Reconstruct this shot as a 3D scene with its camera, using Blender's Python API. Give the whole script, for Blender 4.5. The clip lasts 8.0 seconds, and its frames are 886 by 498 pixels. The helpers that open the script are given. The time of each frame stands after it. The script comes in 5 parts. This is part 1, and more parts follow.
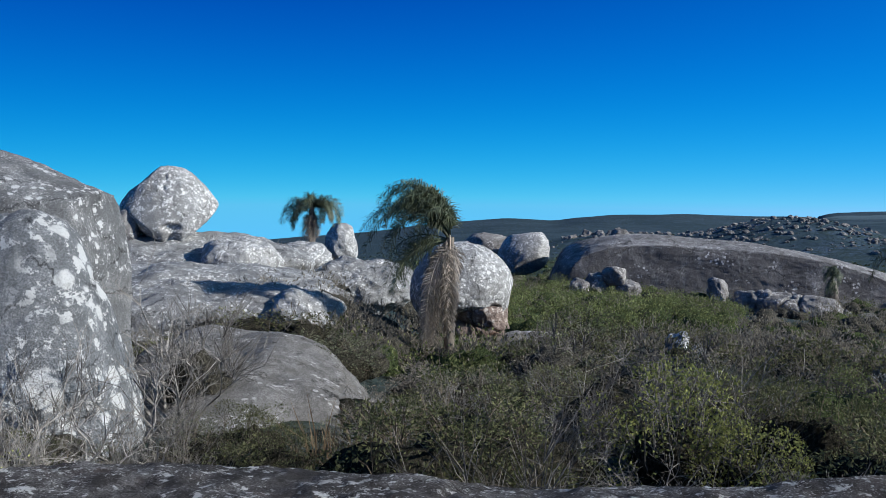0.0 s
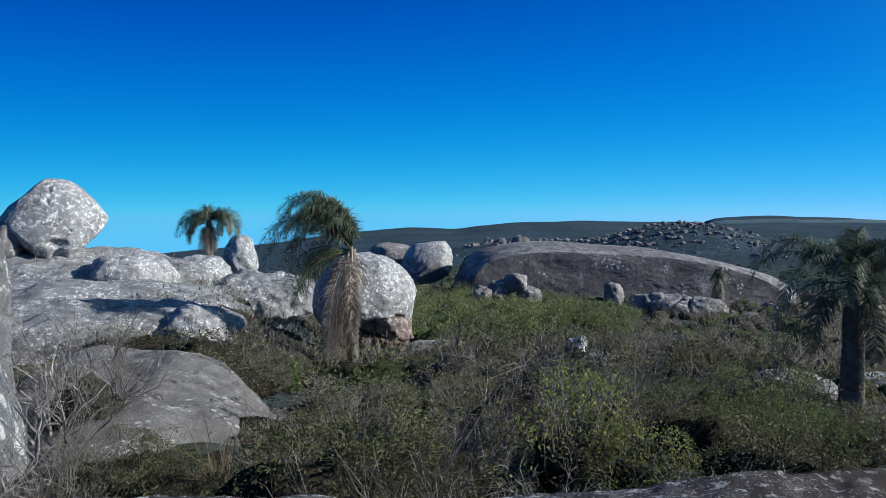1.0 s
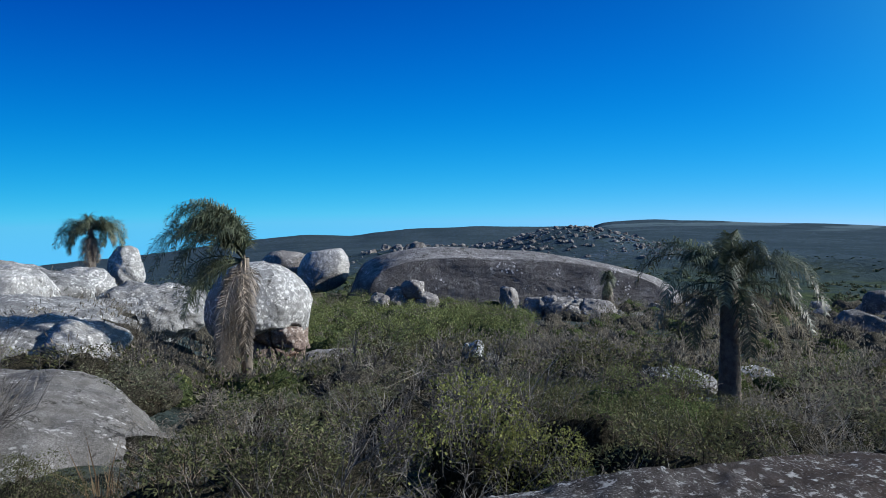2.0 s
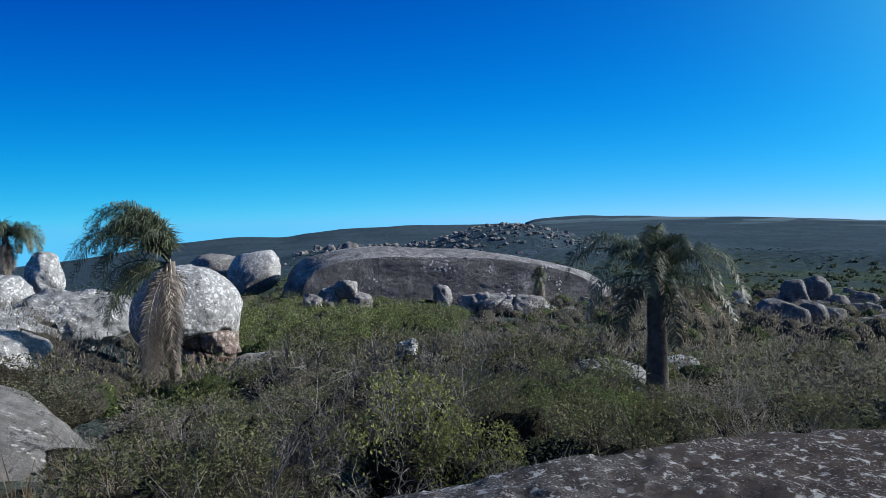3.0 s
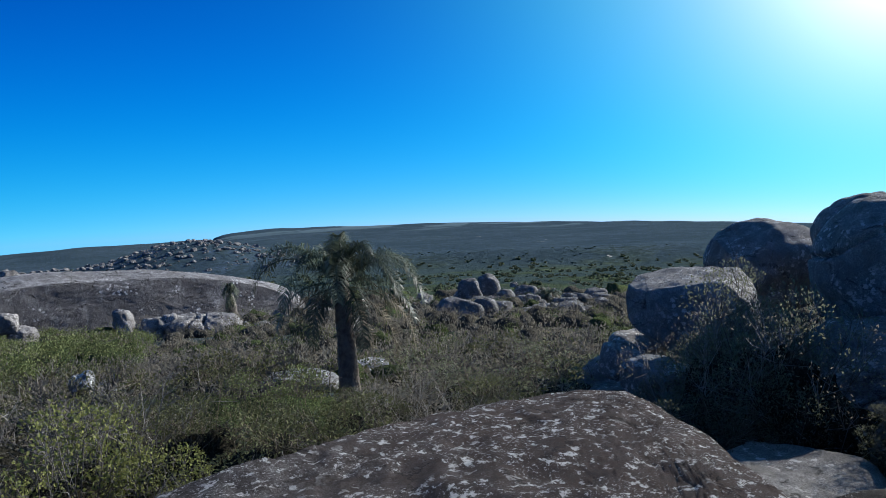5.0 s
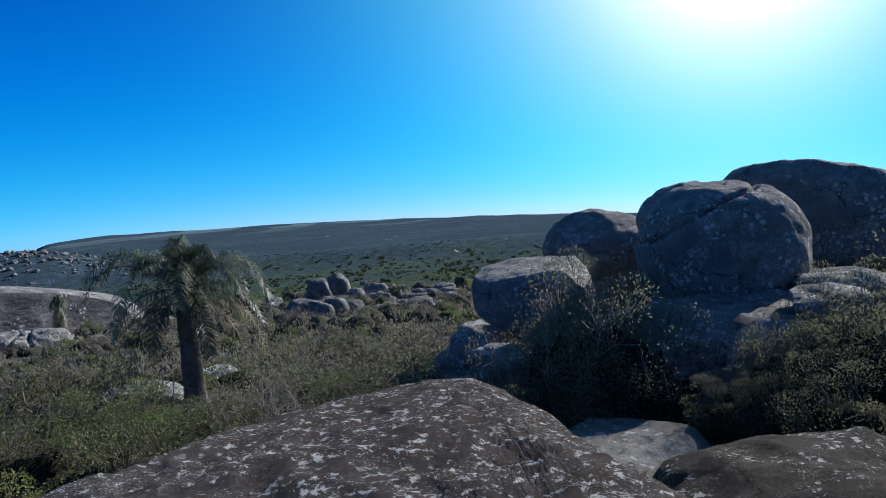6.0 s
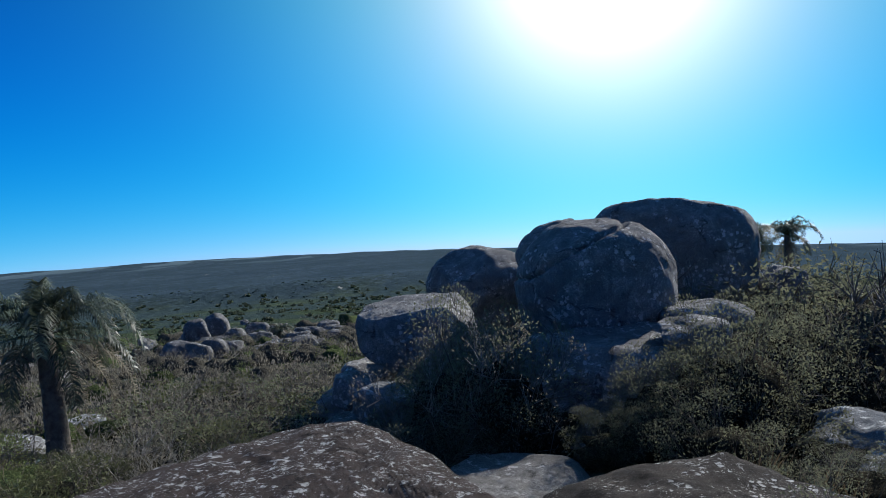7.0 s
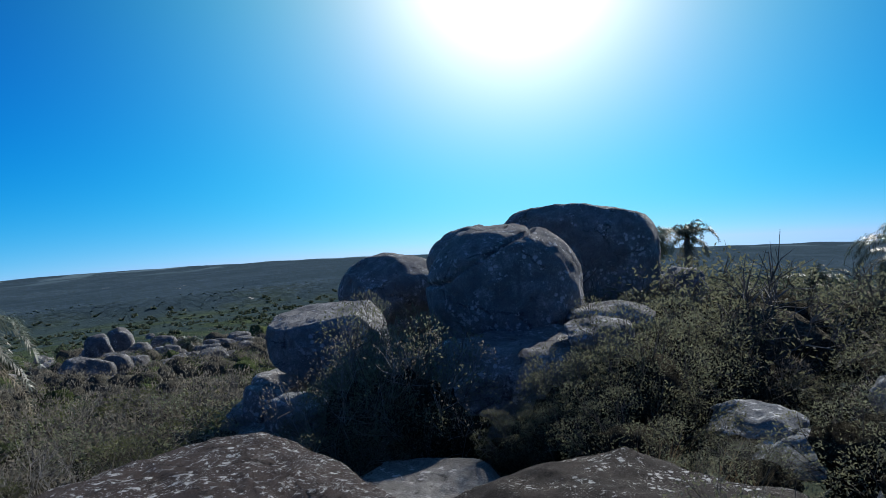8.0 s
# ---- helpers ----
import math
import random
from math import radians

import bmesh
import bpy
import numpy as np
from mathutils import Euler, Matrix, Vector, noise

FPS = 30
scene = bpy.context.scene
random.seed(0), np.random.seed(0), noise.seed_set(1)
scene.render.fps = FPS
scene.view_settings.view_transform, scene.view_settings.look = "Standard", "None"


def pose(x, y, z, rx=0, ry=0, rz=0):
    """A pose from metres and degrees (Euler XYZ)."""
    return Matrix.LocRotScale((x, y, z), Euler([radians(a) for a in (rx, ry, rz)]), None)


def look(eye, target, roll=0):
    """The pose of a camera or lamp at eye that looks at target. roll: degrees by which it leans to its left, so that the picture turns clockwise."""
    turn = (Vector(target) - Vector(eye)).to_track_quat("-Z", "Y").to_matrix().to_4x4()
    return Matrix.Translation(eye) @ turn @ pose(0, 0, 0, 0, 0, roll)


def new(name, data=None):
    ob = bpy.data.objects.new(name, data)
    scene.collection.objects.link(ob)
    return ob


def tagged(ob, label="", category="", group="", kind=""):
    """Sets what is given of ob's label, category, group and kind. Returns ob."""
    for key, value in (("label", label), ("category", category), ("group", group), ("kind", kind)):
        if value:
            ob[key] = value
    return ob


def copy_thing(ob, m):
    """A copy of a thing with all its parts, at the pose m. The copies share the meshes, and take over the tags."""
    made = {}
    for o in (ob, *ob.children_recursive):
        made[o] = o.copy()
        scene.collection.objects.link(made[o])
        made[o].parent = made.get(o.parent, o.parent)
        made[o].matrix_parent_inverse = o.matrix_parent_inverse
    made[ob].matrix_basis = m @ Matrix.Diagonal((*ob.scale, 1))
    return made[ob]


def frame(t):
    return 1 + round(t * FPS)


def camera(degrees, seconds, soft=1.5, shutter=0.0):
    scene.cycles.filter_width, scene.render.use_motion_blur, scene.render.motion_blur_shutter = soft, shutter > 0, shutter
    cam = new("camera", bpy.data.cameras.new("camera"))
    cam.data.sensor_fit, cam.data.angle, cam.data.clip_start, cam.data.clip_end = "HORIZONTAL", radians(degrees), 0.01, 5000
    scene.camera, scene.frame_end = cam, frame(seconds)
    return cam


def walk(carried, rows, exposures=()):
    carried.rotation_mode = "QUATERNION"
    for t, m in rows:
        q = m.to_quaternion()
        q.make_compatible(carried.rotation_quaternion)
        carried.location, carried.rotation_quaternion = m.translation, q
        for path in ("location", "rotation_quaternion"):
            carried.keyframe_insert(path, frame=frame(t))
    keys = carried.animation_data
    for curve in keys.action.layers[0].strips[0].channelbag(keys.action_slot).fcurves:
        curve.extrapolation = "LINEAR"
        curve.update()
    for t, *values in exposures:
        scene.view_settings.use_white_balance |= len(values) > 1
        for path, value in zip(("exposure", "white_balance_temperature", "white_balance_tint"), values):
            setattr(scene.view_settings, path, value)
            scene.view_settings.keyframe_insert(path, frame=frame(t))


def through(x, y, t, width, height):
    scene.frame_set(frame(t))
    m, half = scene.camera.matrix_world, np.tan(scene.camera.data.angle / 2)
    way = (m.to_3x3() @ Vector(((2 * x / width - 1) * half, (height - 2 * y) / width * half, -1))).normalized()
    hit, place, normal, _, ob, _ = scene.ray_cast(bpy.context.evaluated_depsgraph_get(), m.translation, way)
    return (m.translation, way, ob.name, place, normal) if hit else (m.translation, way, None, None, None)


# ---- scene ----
# The eye stands on a granite summit; land falls away on every side.
cam = camera(59.74, 8.0, soft=0.55)


def stand(x, y, z, heading, tilt, lean):
    """Pose of the eye: heading clockwise from north, tilt up, lean, in degrees."""
    return pose(x, y, z, 90 + tilt, 0, -heading) @ pose(0, 0, 0, 0, 0, -lean)


PATH = [
    (0.0, 0.000, 0.000, 1.650, 0.02, -6.72, -0.46),
    (0.5, 0.016, -0.007, 1.657, 3.39, -6.72, -0.19),
    (1.0, 0.052, -0.021, 1.692, 7.19, -5.99, -0.13),
    (1.5, 0.059, -0.034, 1.726, 10.89, -5.69, -0.06),
    (1.7, 0.062, -0.036, 1.723, 12.74, -5.55, -0.02),
    (2.8, 0.117, -0.010, 1.690, 18.55, -5.66, 0.40),
    (3.0, 0.119, -0.012, 1.684, 19.85, -5.60, 0.70),
    (3.5, 0.149, -0.037, 1.644, 25.39, -5.79, 0.41),
    (4.0, 0.203, -0.084, 1.622, 33.29, -6.16, 0.71),
    (4.2, 0.216, -0.100, 1.620, 36.19, -6.06, 0.72),
    (5.3, 0.210, -0.198, 1.651, 44.63, -5.43, 2.11),
    (5.5, 0.205, -0.198, 1.647, 46.68, -5.93, 2.06),
    (6.0, 0.210, -0.238, 1.617, 53.75, -5.78, 3.05),
    (6.5, 0.193, -0.246, 1.632, 57.89, -5.32, 2.73),
    (7.0, 0.195, -0.279, 1.667, 62.49, -3.57, 3.03),
    (7.5, 0.182, -0.331, 1.667, 67.51, -3.02, 2.79),
    (8.0, 0.161, -0.363, 1.665, 68.93, -3.41, 3.55),
]
walk(cam, [(r[0], stand(*r[1:])) for r in PATH], exposures=[(0.0, 0.42), (2.8, 0.46), (3.5, 0.56), (5.5, 0.56), (6.5, 0.46), (7.0, 0.38), (8.0, 0.30)])

# ---- light ----
SUN_SIDE, SUN_RISE = 102.0, 25.0
world = bpy.data.worlds.new("sky")
scene.world = world
world.use_nodes = True
wt = world.node_tree
wt.nodes.clear()


def w_node(kind, settings, *values):
    """A node of the sky; values are numbers or sockets for its first inputs."""
    n = wt.nodes.new(kind)
    if settings:
        n.operation = settings
    for k, v in enumerate(values):
        if isinstance(v, bpy.types.NodeSocket):
            wt.links.new(v, n.inputs[k])
        else:
            n.inputs[k].default_value = v
    return n.outputs["Value"] if kind == "ShaderNodeMath" or settings == "DOT_PRODUCT" else n.outputs[0]


def w_math(op, *values):
    return w_node("ShaderNodeMath", op, *values)


w_dir = wt.nodes.new("ShaderNodeTexCoord").outputs["Generated"]
w_parts = wt.nodes.new("ShaderNodeSeparateXYZ")
wt.links.new(w_dir, w_parts.inputs[0])
w_z = w_parts.outputs["Z"]
GLARE_SIDE, GLARE_RISE = radians(75.4), radians(17.5)
w_near = w_math("MAXIMUM", w_node("ShaderNodeVectorMath", "DOT_PRODUCT", w_dir, (math.sin(GLARE_SIDE) * math.cos(GLARE_RISE), math.cos(GLARE_SIDE) * math.cos(GLARE_RISE), math.sin(GLARE_RISE))), 0.0)
# high sky
w_sky = wt.nodes.new("ShaderNodeTexSky")
w_sky.sky_type = "NISHITA"
w_sky.sun_disc = False
w_sky.sun_elevation = radians(SUN_RISE)
w_sky.sun_rotation = radians(SUN_SIDE)
w_sky.altitude = 300
w_sky.air_density = 1.0
w_sky.dust_density = 0.65
w_sky.ozone_density = 4.0
w_high = w_node("ShaderNodeVectorMath", "MULTIPLY", w_sky.outputs["Color"], (0.52, 0.95, 1.35))
# low sky: deep blue that pales to cyan towards the land's edge, and whitish haze along it
w_red = w_math("MULTIPLY", w_math("MULTIPLY_ADD", w_math("POWER", w_near, 3.0), 4.5, 1.1), w_math("EXPONENT", w_math("MULTIPLY_ADD", w_math("MAXIMUM", w_z, -0.06), -34.0, -1.97)))
w_green = w_math("MULTIPLY", 4.0, w_math("EXPONENT", w_math("MULTIPLY", w_math("MINIMUM", w_math("MAXIMUM", w_z, -0.05), 0.28), -7.64)))
w_blue = w_math("MAXIMUM", w_math("MULTIPLY_ADD", w_z, -17.8, 8.5), 3.2)
w_low = w_node("ShaderNodeCombineXYZ", "", w_red, w_green, w_blue)
w_band = wt.nodes.new("ShaderNodeMapRange")
w_band.interpolation_type = "SMOOTHSTEP"
for w_key, w_val in (("Value", w_z), ("From Min", 0.26), ("From Max", 0.55)):
    if w_key == "Value":
        wt.links.new(w_val, w_band.inputs[w_key])
    else:
        w_band.inputs[w_key].default_value = w_val
w_share = w_band.outputs["Result"]
w_sum = w_node("ShaderNodeVectorMath", "ADD", w_node("ShaderNodeVectorMath", "MULTIPLY", w_high, w_node("ShaderNodeCombineXYZ", "", w_share, w_share, w_share)),
               w_node("ShaderNodeVectorMath", "MULTIPLY", w_low, w_node("ShaderNodeCombineXYZ", "", *[w_math("SUBTRACT", 1.0, w_share)] * 3)))
# the glare round the sun
for sharp, gain in ((2.0, (0.0, 1.0, 2.2)), (14.0, (1.0, 7.5, 5.0)), (40.0, (7.5, 0.5, 0.0)), (110.0, (13.0, 12.0, 10.5)), (700.0, (60.0, 60.0, 58.0))):
    w_pow = w_math("POWER", w_near, sharp)
    w_sum = w_node("ShaderNodeVectorMath", "ADD", w_sum, w_node("ShaderNodeVectorMath", "MULTIPLY", w_node("ShaderNodeCombineXYZ", "", w_pow, w_pow, w_pow), gain))
w_bg = wt.nodes.new("ShaderNodeBackground")
w_bg.inputs["Strength"].default_value = 0.070
w_out = wt.nodes.new("ShaderNodeOutputWorld")
wt.links.new(w_sum, w_bg.inputs["Color"])
wt.links.new(w_bg.outputs[0], w_out.inputs["Surface"])

sun_data = bpy.data.lights.new("sun", "SUN")
sun_data.energy = 5.0
sun_data.angle = radians(0.5)
sun_data.color = (1.0, 0.975, 0.935)
sun = new("sun", sun_data)
sun.matrix_world = look((0, 0, 60), Vector((0, 0, 60)) - 10 * Vector((
    math.sin(radians(SUN_SIDE)) * math.cos(radians(SUN_RISE)),
    math.cos(radians(SUN_SIDE)) * math.cos(radians(SUN_RISE)),
    math.sin(radians(SUN_RISE)))))


# ---- materials ----
class Nodes:
    """Short hand for building one node material."""

    def __init__(self, name):
        self.mat = bpy.data.materials.new(name)
        self.mat.use_nodes = True
        self.t = self.mat.node_tree
        self.t.nodes.clear()
        self.out = self.t.nodes.new("ShaderNodeOutputMaterial")
        self.bsdf = self.t.nodes.new("ShaderNodeBsdfPrincipled")
        self.t.links.new(self.bsdf.outputs[0], self.out.inputs["Surface"])

    def put(self, node, key, value):
        if isinstance(value, bpy.types.NodeSocket):
            self.t.links.new(value, node.inputs[key])
        elif value is not None:
            node.inputs[key].default_value = value

    def coords(self, spread=True):
        co = self.t.nodes.new("ShaderNodeTexCoord").outputs["Object"]
        if not spread:
            return co
        info = self.t.nodes.new("ShaderNodeObjectInfo").outputs["Random"]
        return self.vec("ADD", co, self.vec("SCALE", self.combine(info, info, info), None, 97.0))

    def combine(self, x, y, z):
        n = self.t.nodes.new("ShaderNodeCombineXYZ")
        for key, v in zip("XYZ", (x, y, z)):
            self.put(n, key, v)
        return n.outputs[0]

    def vec(self, op, a, b=None, scale=None):
        n = self.t.nodes.new("ShaderNodeVectorMath")
        n.operation = op
        self.put(n, 0, a)
        if b is not None:
            self.put(n, 1, b)
        if scale is not None:
            self.put(n, "Scale", scale)
        return n.outputs[0]

    def math(self, op, a, b=0.5, clamp=False):
        n = self.t.nodes.new("ShaderNodeMath")
        n.operation, n.use_clamp = op, clamp
        self.put(n, 0, a)
        self.put(n, 1, b)
        return n.outputs[0]

    def noise(self, co, scale, detail=5, rough=0.6, distort=0.0):
        n = self.t.nodes.new("ShaderNodeTexNoise")
        for key, v in (("Vector", co), ("Scale", scale), ("Detail", detail), ("Roughness", rough), ("Distortion", distort)):
            self.put(n, key, v)
        return n.outputs["Fac"]

    def cells(self, co, scale, kind="F1", out="Distance"):
        n = self.t.nodes.new("ShaderNodeTexVoronoi")
        n.feature = kind
        self.put(n, "Vector", co)
        self.put(n, "Scale", scale)
        return n.outputs[out]

    def ramp(self, v, lo, hi, to_lo=0.0, to_hi=1.0):
        n = self.t.nodes.new("ShaderNodeMapRange")
        n.interpolation_type = "SMOOTHSTEP"
        for key, x in (("Value", v), ("From Min", lo), ("From Max", hi), ("To Min", to_lo), ("To Max", to_hi)):
            self.put(n, key, x)
        return n.outputs["Result"]

    def mix(self, fac, a, b, how="MIX"):
        n = self.t.nodes.new("ShaderNodeMix")
        n.data_type, n.blend_type = "RGBA", how
        self.put(n, "Factor", fac)
        for key, v in (("A", a), ("B", b)):
            socket = [s for s in n.inputs if s.name == key and s.type == "RGBA"][0]
            if isinstance(v, bpy.types.NodeSocket):
                self.t.links.new(v, socket)
            else:
                socket.default_value = (*v, 1)
        return [s for s in n.outputs if s.type == "RGBA"][0]

    def bump(self, height, strength=0.5, distance=0.05, under=None):
        n = self.t.nodes.new("ShaderNodeBump")
        self.put(n, "Height", height)
        self.put(n, "Strength", strength)
        self.put(n, "Distance", distance)
        if under is not None:
            self.put(n, "Normal", under)
        return n.outputs[0]

    def finish(self, color, rough=0.9, normal=None, spec=0.3):
        self.put(self.bsdf, "Base Color", color)
        self.put(self.bsdf, "Roughness", rough)
        self.put(self.bsdf, "Specular IOR Level", spec)
        if normal is not None:
            self.put(self.bsdf, "Normal", normal)
        return self.mat


def granite(name, base, dark, pale, lichen=0.5, stain=0.5, warm=0.15, size=1.0, coat=(0.52, 0.64), flecks=1.0, crust=None, steepness=(0.80, 0.35), relief=1.0, soft=0.025, discs=4.5, spread=0.33):
    """Weathered granite: speckle, grey mottling, hanging water streaks, pale crust lichen, rusty patches."""
    m = Nodes(name)
    co = m.coords()
    grain = m.noise(co, 30 / size, 6, 0.75)
    mottle = m.noise(co, 1.6 / size, 9, 0.72, 0.5)
    color = m.mix(m.ramp(mottle, 0.40, 0.60), dark, base)
    broad = m.noise(co, 0.42 / size, 6, 0.6, 0.8)
    color = m.mix(m.ramp(broad, 0.44, 0.62, 0.0, 0.55), color, [c * 0.85 for c in dark])
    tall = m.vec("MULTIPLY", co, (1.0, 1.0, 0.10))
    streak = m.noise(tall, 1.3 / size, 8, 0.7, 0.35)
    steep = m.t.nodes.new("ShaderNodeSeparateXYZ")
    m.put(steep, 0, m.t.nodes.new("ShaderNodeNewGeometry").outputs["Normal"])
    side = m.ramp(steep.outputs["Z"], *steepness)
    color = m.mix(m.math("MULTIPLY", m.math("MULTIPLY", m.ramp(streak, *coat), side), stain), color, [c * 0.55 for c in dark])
    rust = m.noise(co, 0.9 / size, 6, 0.65)
    color = m.mix(m.math("MULTIPLY", m.ramp(rust, 0.56, 0.72), warm), color, (0.30, 0.17, 0.11))
    color = m.mix(m.ramp(grain, 0.40, 0.60, 0.75, 0.0), color, [c * 0.45 for c in dark])
    if crust is not None:
        # a dark brown weathering crust over one end of the slab
        east = m.t.nodes.new("ShaderNodeSeparateXYZ")
        m.put(east, 0, m.coords(False))
        reach = m.math("ADD", east.outputs["X"], m.math("MULTIPLY", m.noise(co, 0.7, 6, 0.65), 5.0))
        color = m.mix(m.ramp(reach, crust + 1.0, crust + 3.6, 0.0, 0.80), color, (0.082, 0.060, 0.052))
    patch = m.noise(co, 5.5 / size, 5, 0.65, 0.3)
    color = m.mix(m.ramp(patch, 0.50, 0.58, 0.0, 0.42), color, [c * 0.8 for c in dark])
    bend = m.vec("ADD", co, m.vec("SCALE", m.combine(mottle, patch, streak), None, 0.9 * size))
    joint = m.cells(m.vec("MULTIPLY", bend, (1.0, 1.0, 1.8)), 0.42 / size, "DISTANCE_TO_EDGE")
    crack = m.math("MULTIPLY", m.ramp(joint, 0.016, 0.004), m.ramp(rust, 0.46, 0.54))
    color = m.mix(m.math("MULTIPLY", crack, 0.8), color, [c * 0.3 for c in dark])
    cover = m.noise(co, 0.8 / size, 4, 0.55)
    blot = m.noise(co, 4.2 / size, 9, 0.70, 0.15)
    disc = m.cells(m.vec("ADD", co, m.vec("SCALE", m.combine(blot, mottle, grain), None, 0.25 * size)), discs / size)
    edge = 0.615 - 0.10 * lichen
    spots = m.math("ADD", m.ramp(blot, edge, edge + soft), m.math("MULTIPLY", m.ramp(disc, spread, spread * 0.82), m.ramp(cover, 0.56 - 0.1 * lichen, 0.60 - 0.1 * lichen)), True)
    spots = m.math("MULTIPLY", spots, m.ramp(cover, 0.50 - 0.30 * lichen, 0.64 - 0.25 * lichen))
    color = m.mix(m.math("MULTIPLY", spots, m.ramp(grain, 0.3, 0.5, 0.55, 0.95)), color, pale)
    tiny = m.noise(co, 15 / size, 6, 0.75)
    color = m.mix(m.math("MULTIPLY", m.math("MULTIPLY", m.ramp(tiny, 0.57, 0.63), m.ramp(cover, 0.40, 0.58)), flecks * (0.35 + 0.5 * lichen)), color, pale)
    pock = m.noise(co, 11 / size, 6, 0.8)
    color = m.mix(m.ramp(pock, 0.40, 0.33, 0.0, 0.6), color, [c * 0.45 for c in dark])
    height = m.math("ADD", m.math("MULTIPLY", mottle, 1.3), m.math("SUBTRACT", m.math("MULTIPLY", pock, 0.6), m.math("MULTIPLY", crack, 0.8)))
    normal = m.bump(grain, 0.9, 0.03 * size * relief, m.bump(height, 0.8, 0.09 * size * relief))
    return m.finish(color, 0.9, normal, 0.06)


ROCK_PALE = granite("granite_lichen_white", (0.32, 0.335, 0.35), (0.18, 0.19, 0.20), (0.56, 0.57, 0.565), 0.66, 0.45, 0.05, 0.8, discs=2.3, spread=0.46)
ROCK_LIGHT = granite("granite_light", (0.48, 0.485, 0.48), (0.29, 0.292, 0.288), (0.66, 0.665, 0.65), 0.65, 0.45, 0.07, 0.8)
ROCK_SHELF = granite("granite_outcrop", (0.41, 0.415, 0.415), (0.225, 0.228, 0.228), (0.60, 0.605, 0.595), 0.42, 0.6, 0.05, 0.8, flecks=1.2, relief=1.2)
ROCK_GREY = granite("granite_grey_streaked", (0.31, 0.315, 0.32), (0.16, 0.165, 0.17), (0.55, 0.56, 0.56), 0.35, 0.8, 0.04, 0.8, flecks=1.4)
ROCK_SLAB = granite("granite_bare_slab", (0.34, 0.33, 0.315), (0.20, 0.19, 0.178), (0.52, 0.51, 0.49), 0.15, 0.3, 0.12, 0.7, flecks=0.6, relief=1.3)
ROCK_MID = granite("granite_weathered", (0.40, 0.38, 0.355), (0.25, 0.235, 0.22), (0.62, 0.61, 0.57), 0.45, 0.4, 0.15, 0.6)
ROCK_DARK = granite("granite_dark", (0.34, 0.335, 0.33), (0.19, 0.186, 0.182), (0.46, 0.46, 0.45), 0.35, 0.6, 0.05, 0.7)
# steep front darkened for its shade as well as by streaks, crown left pale
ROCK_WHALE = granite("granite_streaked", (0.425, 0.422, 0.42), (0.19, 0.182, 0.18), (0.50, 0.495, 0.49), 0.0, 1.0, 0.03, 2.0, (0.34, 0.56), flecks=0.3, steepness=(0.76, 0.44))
ROCK_FAR = granite("granite_far", (0.36, 0.35, 0.34), (0.20, 0.19, 0.182), (0.52, 0.51, 0.49), 0.3, 0.5, 0.08, 1.2)
ROCK_HILL = granite("granite_hill", (0.34, 0.33, 0.315), (0.17, 0.163, 0.155), (0.44, 0.43, 0.41), 0.3, 0.5, 0.1, 2.0)
ROCK_FEET = granite("granite_underfoot", (0.27, 0.26, 0.257), (0.085, 0.078, 0.075), (0.64, 0.64, 0.625), 0.66, 0.2, 0.25, 0.33, soft=0.06, spread=0.05, flecks=1.6, crust=2.4, relief=2.6)
ROCK_BROWN = granite("granite_brown_crust", (0.085, 0.070, 0.060), (0.040, 0.034, 0.030), (0.46, 0.45, 0.43), 0.28, 0.2, 0.1, 0.34, flecks=1.3, relief=1.2)
# granite lowered in tone: the field's backlit sides, put into the colour
ROCK_FIELD = granite("granite_field", (0.24, 0.235, 0.23), (0.13, 0.127, 0.124), (0.42, 0.42, 0.41), 0.3, 0.5, 0.1, 0.8)


